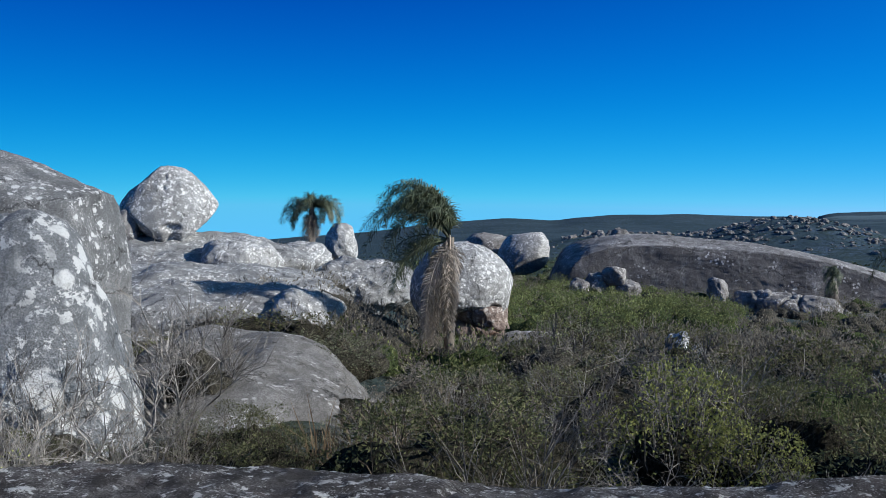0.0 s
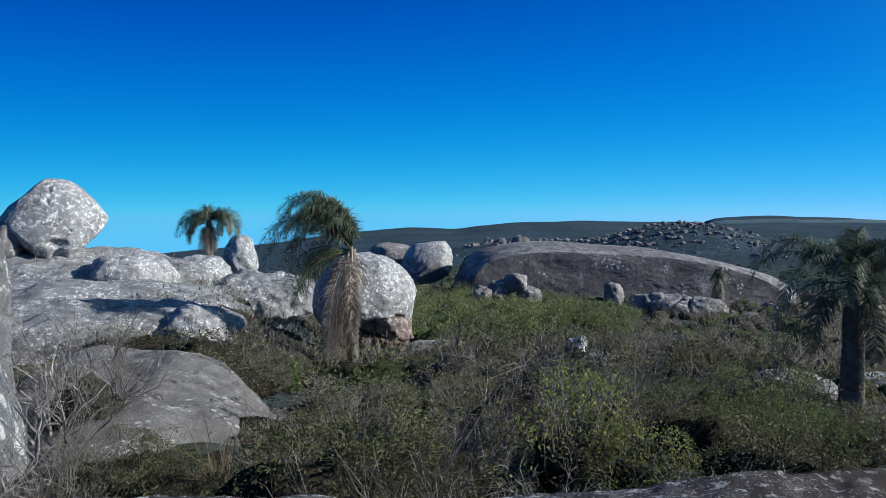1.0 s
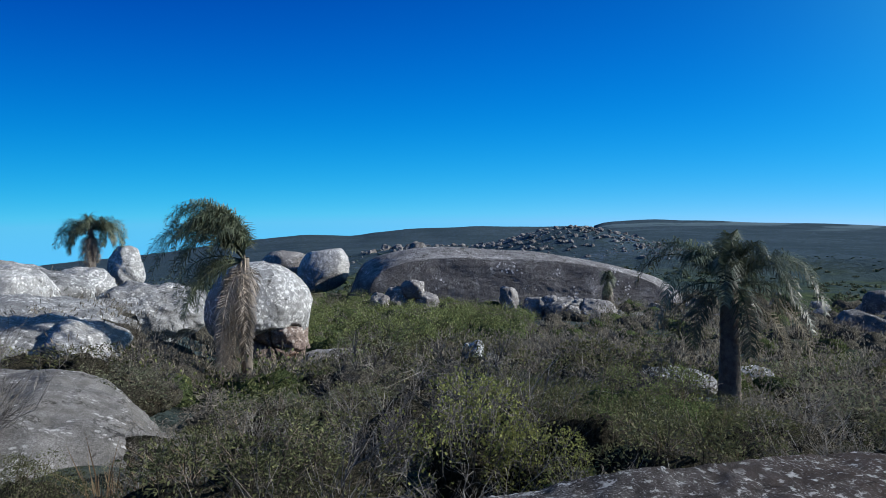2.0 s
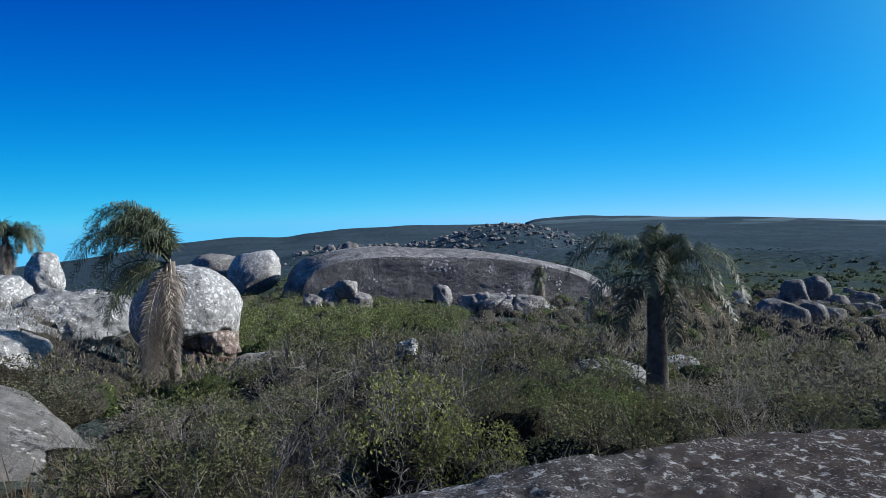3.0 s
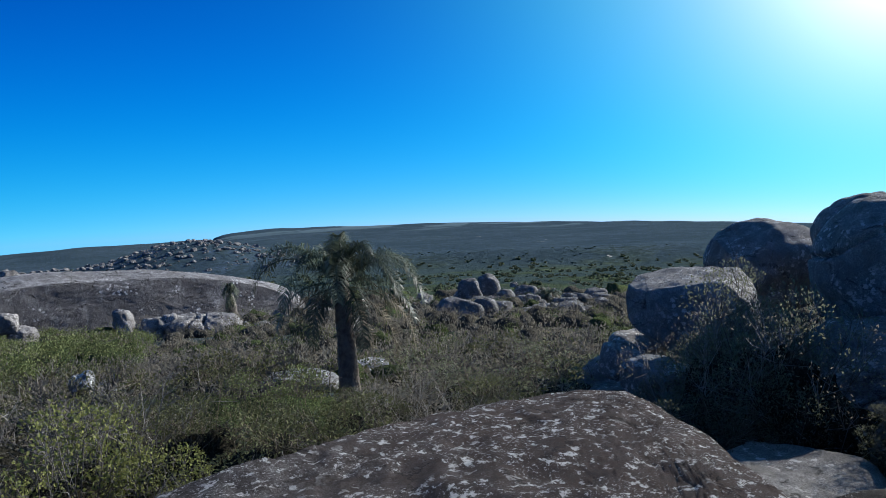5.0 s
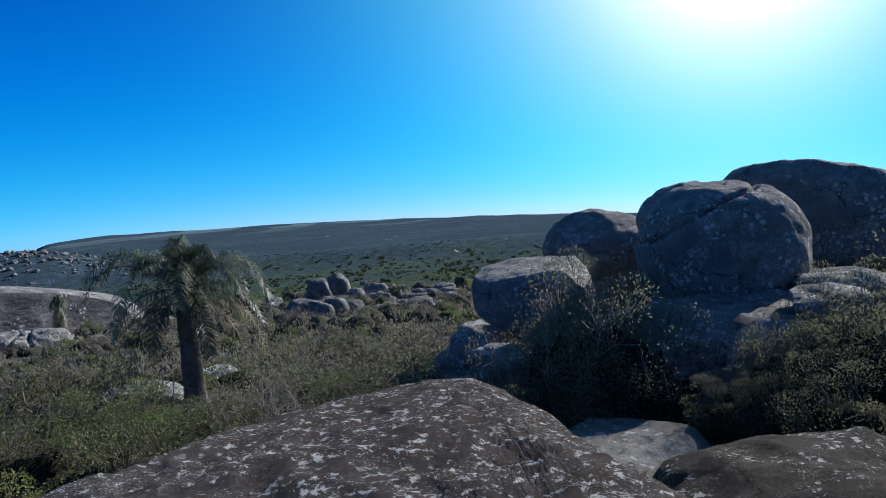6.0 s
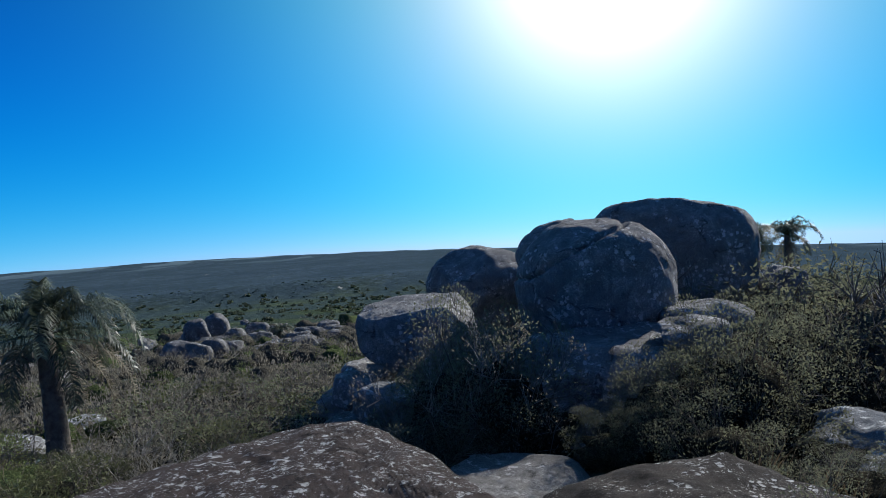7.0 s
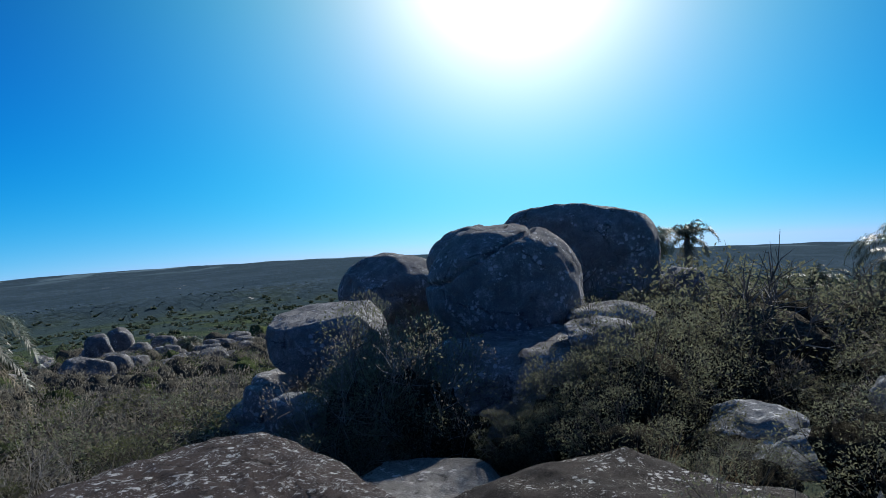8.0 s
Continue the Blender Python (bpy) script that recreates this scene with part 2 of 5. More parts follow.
def scrub_ground():
    """Leaf litter near by, low olive scrub on the slope, dark bush over the plain, pale fields at its end. The plain's
    blue, paler far out, is haze put into the ground colour.
    """
    m = Nodes("scrub_ground")
    co = m.coords(False)
    away = m.t.nodes.new("ShaderNodeVectorMath")
    away.operation = "LENGTH"
    m.put(away, 0, co)
    away = away.outputs["Value"]
    wide = m.noise(co, 0.010, 6, 0.6)
    mid = m.noise(co, 0.11, 9, 0.75, 0.6)
    fine = m.noise(co, 2.4, 8, 0.75)
    warp = m.vec("ADD", co, m.vec("SCALE", m.combine(mid, fine, mid), None, 4.0))
    tuft = m.cells(warp, 0.30)
    small = m.cells(warp, 1.1)
    near = m.mix(m.ramp(mid, 0.38, 0.60), (0.045, 0.050, 0.034), (0.13, 0.120, 0.085))
    near = m.mix(m.math("MULTIPLY", m.ramp(fine, 0.54, 0.68), 0.35), near, (0.20, 0.165, 0.12))
    slope = m.mix(m.ramp(mid, 0.36, 0.62), (0.055, 0.080, 0.042), (0.115, 0.140, 0.068))
    # haze over the plain is put into the ground colour as blue, clumps too
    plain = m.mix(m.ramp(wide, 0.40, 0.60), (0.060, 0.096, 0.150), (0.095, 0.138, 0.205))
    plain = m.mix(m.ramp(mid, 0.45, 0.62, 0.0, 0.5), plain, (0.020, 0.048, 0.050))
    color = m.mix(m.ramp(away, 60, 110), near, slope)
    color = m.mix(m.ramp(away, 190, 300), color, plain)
    color = m.mix(m.ramp(small, 0.25, 0.7, 0.0, 0.6), color, (0.030, 0.042, 0.030))
    color = m.mix(m.ramp(tuft, 0.25, 0.75, 0.0, 0.55), color, (0.030, 0.046, 0.036))
    clump = m.cells(m.vec("ADD", co, m.vec("SCALE", m.combine(mid, wide, mid), None, 40.0)), 0.045)
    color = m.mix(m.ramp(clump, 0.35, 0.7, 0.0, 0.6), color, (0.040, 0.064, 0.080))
    bands = m.noise(m.vec("MULTIPLY", co, (0.5, 1.3, 1.0)), 0.006, 4, 0.5)
    fields = m.math("MULTIPLY", m.ramp(away, 1700, 3200), m.ramp(bands, 0.54, 0.58))
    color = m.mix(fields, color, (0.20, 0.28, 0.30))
    # the last stretch fades to pale blue, more haze painted as ground colour
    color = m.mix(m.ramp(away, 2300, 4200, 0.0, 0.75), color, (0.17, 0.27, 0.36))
    normal = m.bump(tuft, 0.5, 0.8, m.bump(small, 0.6, 0.25))
    return m.finish(color, 1.0, normal, 0.0)


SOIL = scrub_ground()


def leaf_mat(name, lo, hi, shine=0.55, through=0.22, spec=0.12):
    m = Nodes(name)
    rnd = m.t.nodes.new("ShaderNodeNewGeometry").outputs["Random Per Island"]
    own = m.t.nodes.new("ShaderNodeObjectInfo").outputs["Random"]
    color = m.mix(rnd, lo, hi)
    color = m.mix(m.math("MULTIPLY", own, 0.65), color, (0.5 * lo[0] + 0.05, 0.5 * lo[1] + 0.04, 0.5 * lo[2] + 0.026))
    shade = m.math("ADD", m.math("MULTIPLY", m.math("FRACT", m.math("MULTIPLY", own, 7.31)), 0.75), 0.60)
    patch = m.noise(m.coords(False), 0.45, 3, 0.6)
    shade = m.math("MULTIPLY", shade, m.ramp(patch, 0.34, 0.66, 0.55, 1.45))
    color = m.mix(1.0, color, m.combine(shade, shade, shade), "MULTIPLY")
    glow = m.t.nodes.new("ShaderNodeBsdfTranslucent")
    m.put(glow, "Color", m.mix(0.5, color, hi))
    both = m.t.nodes.new("ShaderNodeMixShader")
    both.inputs[0].default_value = through
    mat = m.finish(color, shine if spec > 0.2 else max(shine, 0.7), None, spec)
    m.t.links.new(m.bsdf.outputs[0], both.inputs[1])
    m.t.links.new(glow.outputs[0], both.inputs[2])
    m.t.links.new(both.outputs[0], m.out.inputs["Surface"])
    return mat


def bark_mat(name, lo, hi, scale=9.0):
    m = Nodes(name)
    co = m.coords()
    n = m.noise(co, scale, 5, 0.7)
    own = m.t.nodes.new("ShaderNodeNewGeometry").outputs["Random Per Island"]
    color = m.mix(m.ramp(n, 0.3, 0.7), lo, hi)
    color = m.mix(m.math("MULTIPLY", own, 0.6), color, lo)
    return m.finish(color, 0.9, m.bump(n, 0.5, 0.02), 0.2)


LEAF_YELLOW = leaf_mat("leaf_yellow_green", (0.11, 0.13, 0.036), (0.40, 0.42, 0.14), 0.5, 0.28)
LEAF_GREEN = leaf_mat("leaf_green", (0.054, 0.064, 0.030), (0.165, 0.172, 0.076))
LEAF_HOLLOW = leaf_mat("leaf_fresh_green", (0.076, 0.095, 0.036), (0.18, 0.208, 0.076))
LEAF_SCRUB = leaf_mat("leaf_dark_scrub", (0.045, 0.062, 0.040), (0.090, 0.110, 0.068))
LEAF_OLIVE = leaf_mat("leaf_olive", (0.095, 0.107, 0.072), (0.225, 0.234, 0.145), 0.45, 0.38)
LEAF_DUN = leaf_mat("leaf_dun_grey", (0.120, 0.108, 0.088), (0.275, 0.248, 0.198), 0.7, 0.42)
GRASS_DRY = leaf_mat("dry_grass_blade", (0.13, 0.085, 0.050), (0.27, 0.205, 0.12), 0.7)
FROND_LIVE = leaf_mat("palm_leaflet_green", (0.055, 0.078, 0.046), (0.19, 0.225, 0.135), 0.45, 0.2, 0.4)
# darker copy of the green leaflet: being seen against the light, put into colour
FROND_BACKLIT = leaf_mat("palm_leaflet_backlit", (0.038, 0.058, 0.040), (0.125, 0.155, 0.100), 0.45, 0.22, 0.25)
FROND_DULL = leaf_mat("palm_leaflet_dull", (0.13, 0.115, 0.085), (0.30, 0.265, 0.19), 0.7)
FROND_DEAD = leaf_mat("palm_leaflet_dead", (0.26, 0.225, 0.19), (0.56, 0.495, 0.42), 0.7)
TWIG_GREY = bark_mat("twig_grey", (0.065, 0.060, 0.055), (0.23, 0.215, 0.195))
TWIG_PALE = bark_mat("twig_pale", (0.13, 0.12, 0.11), (0.40, 0.38, 0.345))
TWIG_BROWN = bark_mat("twig_brown", (0.06, 0.05, 0.038), (0.20, 0.165, 0.12))
def bush_core_mat(name, lo, hi):
    """The core of a bush: dead leaves and twigs. Dark lo and hi put its inner shade into the colour."""
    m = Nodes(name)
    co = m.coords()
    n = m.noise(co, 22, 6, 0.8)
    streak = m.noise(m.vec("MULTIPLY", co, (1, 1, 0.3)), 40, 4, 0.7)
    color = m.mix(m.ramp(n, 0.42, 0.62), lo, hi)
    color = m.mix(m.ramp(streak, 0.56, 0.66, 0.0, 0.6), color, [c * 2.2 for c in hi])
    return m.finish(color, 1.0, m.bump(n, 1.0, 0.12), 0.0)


# near-black: the shade inside a bush, put into its core's colour
SHADE_CORE = bush_core_mat("bush_shade_core", (0.022, 0.021, 0.016), (0.068, 0.063, 0.047))
# SCRUB and DUN lie below their leaves' tone, for shade in the gaps
THICKET_SCRUB = bush_core_mat("scrub_crown", (0.032, 0.046, 0.022), (0.085, 0.105, 0.045))
THICKET_FAR = bush_core_mat("far_bush_crown", (0.050, 0.076, 0.066), (0.085, 0.115, 0.095))
THICKET_DUN = bush_core_mat("brush_crown", (0.040, 0.038, 0.031), (0.112, 0.105, 0.084))
PALM_BARK = bark_mat("palm_bark", (0.10, 0.085, 0.07), (0.27, 0.24, 0.20), 6.0)
PALE_TRACK = Nodes("pale_sand_track").finish((0.36, 0.34, 0.29, 1), 0.95, None, 0.0)


# ---- mesh helpers ----
def mesh_of(name, verts, faces, material, smooth=False):
    me = bpy.data.meshes.new(name)
    me.from_pydata([tuple(v) for v in np.asarray(verts).tolist()], [], [tuple(f) for f in np.asarray(faces).tolist()])
    me.materials.append(material)
    if smooth:
        me.polygons.foreach_set("use_smooth", np.ones(len(me.polygons), dtype=bool))
    me.update()
    return me


def part_mesh(name, me, parent, label=""):
    ob = new(name, me)
    ob.parent = parent
    return tagged(ob, label)


def smooth01(v):
    v = np.clip(v, 0.0, 1.0)
    return v * v * (3 - 2 * v)


# ---- the lie of the land ----
def profile(r, pairs):
    d, z = zip(*pairs)
    return np.interp(np.log(np.maximum(r, 1.0)), np.log(d), z)


LEFT_FALL = ((1, -1.4), (5, -1.6), (14, -2.7), (20, -3.9), (38, -4.6), (52, -5.2), (80, -9.5), (150, -18.5), (250, -29))
MID_FALL = ((1, -1.4), (5, -1.7), (10, -2.5), (26, -5.7), (55, -9.2), (80, -12.2), (100, -14.6), (150, -19.5), (250, -27.5))
RIGHT_FALL = ((1, -1.4), (5, -1.6), (10, -2.1), (20, -3.3), (30, -4.0), (70, -6.8), (150, -15), (250, -26))


def far_dip(az):
    """The angle below level towards which the plain rises, by heading."""
    return np.interp(az, (-180, -40, -14, -5, 7, 24, 33, 48, 58, 66, 80, 98, 130, 180),
                     (5.6, 6.6, 6.2, 5.7, 5.0, 4.5, 4.1, 3.95, 3.75, 3.72, 4.1, 4.55, 5.0, 5.6))


def ridge_dip(az):
    """The angle below level of the crests of the far ridges and table hills."""
    return np.interp(az, (-40, -14, -5, 0.6, 4.6, 8.3, 9.8, 12.3, 17, 22, 25.6, 26.8, 30, 34, 40, 45, 50, 58, 66, 72),
                     (6.5, 6.1, 5.4, 4.73, 4.38, 4.5, 4.22, 3.93, 3.82, 3.88, 3.78, 3.40, 3.20, 3.28, 3.22, 3.27, 3.36, 3.50, 3.72, 4.2))


def hill(x, y, cx, cy, along, across, turn, high):
    """A smooth hill; turn: heading of its long axis."""
    a = math.radians(turn)
    u = (x - cx) * math.sin(a) + (y - cy) * math.cos(a)
    v = (x - cx) * math.cos(a) - (y - cy) * math.sin(a)
    return high * np.exp(-(u / along) ** 2 - (v / across) ** 2)


def ground_z(x, y):
    x, y = np.asarray(x, float), np.asarray(y, float)
    r = np.hypot(x, y)
    az = np.degrees(np.arctan2(x, y))
    near_left = smooth01((-1 - az) / 11)
    near_right = smooth01((az - 60) / 18)
    z = profile(r, MID_FALL) * (1 - near_left) * (1 - near_right) + profile(r, LEFT_FALL) * near_left + profile(r, RIGHT_FALL) * near_right
    far = 1.65 - r * np.tan(np.radians(far_dip(az) + 2.6 * np.exp(-(r - 250) / 420)))
    w = smooth01((np.log(np.maximum(r, 1)) - math.log(110)) / (math.log(420) - math.log(110)))
    z = z * (1 - w) + far * w
    z += hill(x, y, 140, 305, 42, 34, 113, 15) + hill(x, y, 90, 372, 60, 40, 105, 9)
    crest = np.where(az < 25.7, 1500.0, 2500.0)
    lift = np.maximum(0, (1.65 - crest * np.tan(np.radians(ridge_dip(az)))) - (1.65 - crest * np.tan(np.radians(far_dip(az) + 2.6 * np.exp(-(crest - 250) / 420)))))
    z += lift * np.exp(-np.abs((r - crest) / (crest * 0.17)) ** 1.6)
    z += hill(x, y, 210, 165, 130, 22, 140, 5)
    return z


def build_ground():
    az = np.concatenate([np.arange(-180, -46, 4.0), np.arange(-46, 122, 0.6), np.arange(122, 180, 4.0)])
    rr = np.concatenate([np.linspace(1.0, 12, 20)[:-1], np.geomspace(12, 4900, 230)])
    A, Rr = np.meshgrid(np.radians(az), rr)
    X, Y = Rr * np.sin(A), Rr * np.cos(A)
    Z = ground_z(X, Y)
    bump = np.array([noise.noise((x * 0.35, y * 0.35, 0.0)) * 0.25 + noise.noise((x * 0.05, y * 0.05, 4.0)) * 0.6 if r < 500 else
                     noise.noise((x * 0.012, y * 0.012, 7.0)) * 2.6 * min(1.0, r / 1200) + noise.noise((x * 0.004, y * 0.004, 2.0)) * 3.0 * min(1.0, r / 1200)
                     for x, y, r in zip(X.ravel(), Y.ravel(), Rr.ravel())]).reshape(Z.shape)
    Z = Z + bump * np.minimum(1, Rr / 14)
    n, mth = len(rr), len(az)
    i, j = np.meshgrid(np.arange(n - 1), np.arange(mth), indexing="ij")
    k = (j + 1) % mth
    faces = np.stack([i * mth + j, i * mth + k, (i + 1) * mth + k, (i + 1) * mth + j], -1).reshape(-1, 4)[:, ::-1]
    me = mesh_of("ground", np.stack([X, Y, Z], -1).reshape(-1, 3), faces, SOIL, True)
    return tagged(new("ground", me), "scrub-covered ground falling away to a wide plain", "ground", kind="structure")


build_ground()


def sand_track(heading, dip, wide, long, turn):
    """A bare sandy patch of a track on the far plain."""
    a, r = math.radians(heading), 120.0
    while 1.65 - r * math.tan(math.radians(dip)) > float(ground_z(r * math.sin(a), r * math.cos(a))) and r < 2400:
        r += 4.0
    cx, cy, b = r * math.sin(a), r * math.cos(a), math.radians(turn)
    V, Fc = [], []
    for k in range(9):
        u = (k / 8 - 0.5) * long
        half = wide * 0.5 * (1 - 0.6 * abs(k / 4 - 1)) + 0.1
        bend = 0.12 * long * math.sin(k * 0.7)
        for sgn in (-1, 1):
            x = cx + u * math.sin(b) + (bend + sgn * half) * math.cos(b)
            y = cy + u * math.cos(b) - (bend + sgn * half) * math.sin(b)
            V.append((x, y, float(ground_z(x, y)) + 1.6))
    for k in range(8):
        Fc.append((2 * k, 2 * k + 1, 2 * k + 3, 2 * k + 2))
    return tagged(new("track", mesh_of("track", V, Fc, PALE_TRACK)), "pale bare sand track crossing the scrubby plain", "track", kind="structure")


sand_track(45.25, 4.45, 3.6, 26, 75)
sand_track(49.8, 5.0, 1.6, 14, 40)
sand_track(50.2, 4.8, 1.4, 10, 95)
sand_track(54.8, 6.4, 0.7, 5, 60)

# ---- boulders ----
FOOTPRINTS = []  # x, y, radius kept free of shrubs
_ico = {}


def ico(sub):
    if sub not in _ico:
        bm = bmesh.new()
        bmesh.ops.create_icosphere(bm, subdivisions=sub, radius=1.0)
        _ico[sub] = (np.array([v.co[:] for v in bm.verts]), np.array([[v.index for v in f.verts] for f in bm.faces]))
        bm.free()
    return _ico[sub]


def rock_mesh(name, size, material, seed=1, sub=5, power=2.4, rough=0.06, lump=0.12, taper=0.0, cuts=(), cracks=(), pits=(), lean=0.0, facets=7, ledges=0.0, narrow=0.0, dents=(), flakes=0.0):
    """A rounded block of the given size. taper: the right end lower than the left; cuts: planes (nx, ny, nz, d) in units of
    the half size that flatten a side; cracks: planes (nx, ny, nz, d, depth) along which a groove runs; pits: hollows (x, y, z, radius, depth);
    dents: hollows in the side that faces the summit (x, z, half width, half height, depth); narrow: how much thinner the crown is than the foot;
    flakes: height of the edges where sheets of stone have peeled off."""
    v, f = ico(sub)
    p = v / (np.abs(v) ** power).sum(1, keepdims=True) ** (1 / power)
    for nx, ny, nz, d in cuts:
        nrm = np.array((nx, ny, nz)) / math.sqrt(nx * nx + ny * ny + nz * nz)
        over = np.maximum(p @ nrm - d, 0)
        p = p - nrm * (over * 0.92)[:, None]
    pick_side = random.Random(seed * 7 + 1)
    for _ in range(facets):
        nrm = np.array([pick_side.gauss(0, 1), pick_side.gauss(0, 1), pick_side.gauss(0.1, 0.8)])
        nrm = nrm / np.linalg.norm(nrm)
        reach = float((p @ nrm).max())
        over = np.maximum(p @ nrm - reach * pick_side.uniform(0.78, 0.93), 0)
        p = p - nrm * (over * 0.8)[:, None]
    half = np.array(size) / 2
    mean = float(half.mean())
    off = seed * 17.3
    q = p * half
    disp = np.empty(len(p))
    for n, (a, b) in enumerate(zip(p, q)):
        big = noise.noise((a[0] * 1.1 + off, a[1] * 1.1, a[2] * 1.1))
        mid = noise.noise((a[0] * 2.7 + off, a[1] * 2.7, a[2] * 2.7 + 3))
        small = noise.fractal((b[0] * 1.9 + off, b[1] * 1.9, b[2] * 1.9), 0.9, 2.1, 4)
        step = noise.noise((b[2] * 2.2 + off, a[0] * 0.6, a[1] * 0.6)) if ledges else 0.0
        if flakes:
            sheet = noise.fractal((b[0] * 0.55 + off, b[1] * 0.55, b[2] * 0.9), 0.8, 2.0, 3) * 2.4
            small += (math.floor(sheet) + min(1.0, (sheet - math.floor(sheet)) * 6.0)) * flakes / (rough * min(1.0, mean) * 0.9)
        disp[n] = lump * mean * (big + 0.45 * mid) + rough * min(1.0, mean) * 0.9 * small + ledges * step
    for nx, ny, nz, d, depth in cracks:
        nrm = np.array((nx, ny, nz)) / math.sqrt(nx * nx + ny * ny + nz * nz)
        wob = np.array([0.05 * noise.noise((a[0] * 3 + off, a[1] * 3, a[2] * 3 + 9)) for a in p])
        disp -= depth * np.exp(-((p @ nrm - d + wob) / 0.022) ** 2)
    for x, y, z, rad, depth in pits:
        disp -= depth * smooth01(1.6 - np.linalg.norm(q - np.array((x, y, z)), axis=1) / rad)
    for x, z, wide, high, depth in dents:
        inside = smooth01(1.5 - np.hypot((q[:, 0] - x) / wide, (q[:, 2] - z) / high)) * (q[:, 1] < 0)
        q[:, 1] += depth * inside
    q = q + v * disp[:, None]
    q[:, :2] *= 1 - narrow * smooth01(q[:, 2:] / half[2] * 0.5 + 0.5)
    q[:, 2] *= 1 - taper * (q[:, 0] / half[0] * 0.5 + 0.5)
    q[:, 0] += lean * q[:, 2]
    return mesh_of(name, q, f, material, True)


def boulder(x, y, z, size, label, material=None, turn=None, tip=0.0, roll=0.0, name="boulder", group="", free=0.8, category="rock", **kw):
    """turn: degrees about the vertical; without it the broad side faces the summit. tip, roll: leaning in degrees."""
    turn = math.degrees(-math.atan2(x, y)) if turn is None else turn
    me = rock_mesh(name, size, material or ROCK_MID, **kw)
    ob = new(name, me)
    ob.matrix_world = pose(x, y, z, tip, roll, turn)
    FOOTPRINTS.append((x, y, free * max(size[0], size[1]) / 2))
    return tagged(ob, label, category, group)


# the bare rock underfoot
def summit_edge(az):
    """How far the flat of the slab reaches, by heading."""
    return 4.0 + 2.9 * np.exp(-((az - 56.5) / np.where(az < 56.5, 16.0, 9.5)) ** 2) + 0.35 * np.exp(-((az + 25) / 16) ** 2)


def summit_dip(az):
    """The angle below the eye at which the slab's rim stands, by heading."""
    return np.interp(az, (-180, -60, -31, -20, -9.5, -1.3, 7.4, 22, 30, 41.5, 50, 55.0, 58.0, 61.5, 66.0, 70.0, 77, 120, 180),
                     (21, 20, 20, 21.1, 22.5, 23.4, 23.9, 22.2, 20.1, 17.8, 16.3, 15.6, 15.6, 17.1, 19.0, 21.0, 24.0, 24.0, 21))


def summit_z(x, y):
    r = np.hypot(x, y)
    az = np.degrees(np.arctan2(x, y))
    e = summit_edge(az)
    fall = np.tan(np.radians(summit_dip(az)))
    ze = 1.65 - e * fall
    rim = np.clip(e * fall / np.maximum(0.05 - ze, 0.08), 2.5, 10)
    z = 0.05 + (ze - 0.05) * np.clip(r / e, 0, 1) ** rim
    over = np.maximum(r - e, 0)
    return z - fall * over - 0.40 * over ** 2


def slab_relief(x, y):
    """Swells, peeling flakes with small raised edges, and grain."""
    swell = 0.035 * noise.noise((x * 0.55, y * 0.55, 1.0))
    flake = noise.fractal((x * 0.9, y * 0.9, 3.0), 0.8, 2.0, 4) * 1.6
    step = math.floor(flake) + min(1.0, (flake - math.floor(flake)) * 5.0)
    grain = 0.028 * noise.fractal((x * 3.2, y * 3.2, 5.0), 0.7, 2.1, 6)
    groove = max(0.0, 0.05 - abs(noise.noise((x * 0.8 + y * 0.5, y * 0.8 - x * 0.4, 8.0)))) / 0.05
    return swell + 0.012 * step + grain - 0.02 * groove


def build_summit_rock():
    az = np.concatenate([np.arange(-180, -50, 3.0), np.arange(-50, 125, 0.45), np.arange(125, 180, 3.0)])
    ss = np.concatenate([np.linspace(0.02, 0.3, 10), np.linspace(0.3, 1.45, 170)[1:]])
    A, S = np.meshgrid(az, ss)
    Rr = S * summit_edge(A)
    X, Y = Rr * np.sin(np.radians(A)), Rr * np.cos(np.radians(A))
    Z = summit_z(X, Y)
    add = np.array([slab_relief(x, y) for x, y in zip(X.ravel(), Y.ravel())]).reshape(Z.shape)
    for px, py, pr, pd in ((2.73, 3.95, 0.16, 0.05), (3.45, 3.2, 0.2, 0.04), (3.1, 4.3, 0.12, 0.04)):
        add -= pd * np.exp(-((X - px) ** 2 + (Y - py) ** 2) / pr ** 2)
    Z = Z + add * smooth01(Rr / 1.5)
    n, mth = Z.shape
    i, j = np.meshgrid(np.arange(n - 1), np.arange(mth), indexing="ij")
    k = (j + 1) % mth
    faces = np.stack([i * mth + j, i * mth + k, (i + 1) * mth + k, (i + 1) * mth + j], -1).reshape(-1, 4)[:, ::-1]
    me = mesh_of("summit_rock", np.stack([X, Y, Z], -1).reshape(-1, 3), faces, ROCK_FEET, True)
    return tagged(new("summit_rock", me), "broad dark granite slab with pale lichen spots underfoot", "rock", kind="structure")


build_summit_rock()
boulder(6.5, 0.55, -1.70, (3.6, 3.6, 2.2), "low rounded granite hump beside the summit slab", ROCK_BROWN, sub=6, power=2.2, seed=3)
boulder(9.7, 3.9, -2.62, (2.5, 3.4, 0.8), "flat grey rock floor in the hollow below the boulders", ROCK_SLAB, sub=5, power=3, seed=4)
boulder(12.07, 4.86, -2.35, (0.75, 0.6, 0.7), "small grey stone at the edge of the hollow", ROCK_DARK, sub=4, seed=5)

# the lichen-crusted boulder and the outcrop behind it
boulder(-5.95, 10.6, -1.55, (3.9, 4.2, 4.9), "huge pointed boulder crusted with white lichen spots", ROCK_PALE, sub=6, power=2.3, seed=7, lump=0.05, facets=2, narrow=0.52, rough=0.05, flakes=0.02, lean=0.10, free=0.85, dents=((0.75, -0.1, 0.35, 0.12, 0.2),), cracks=((-0.12, 0, 1, 0.48, 0.10),))
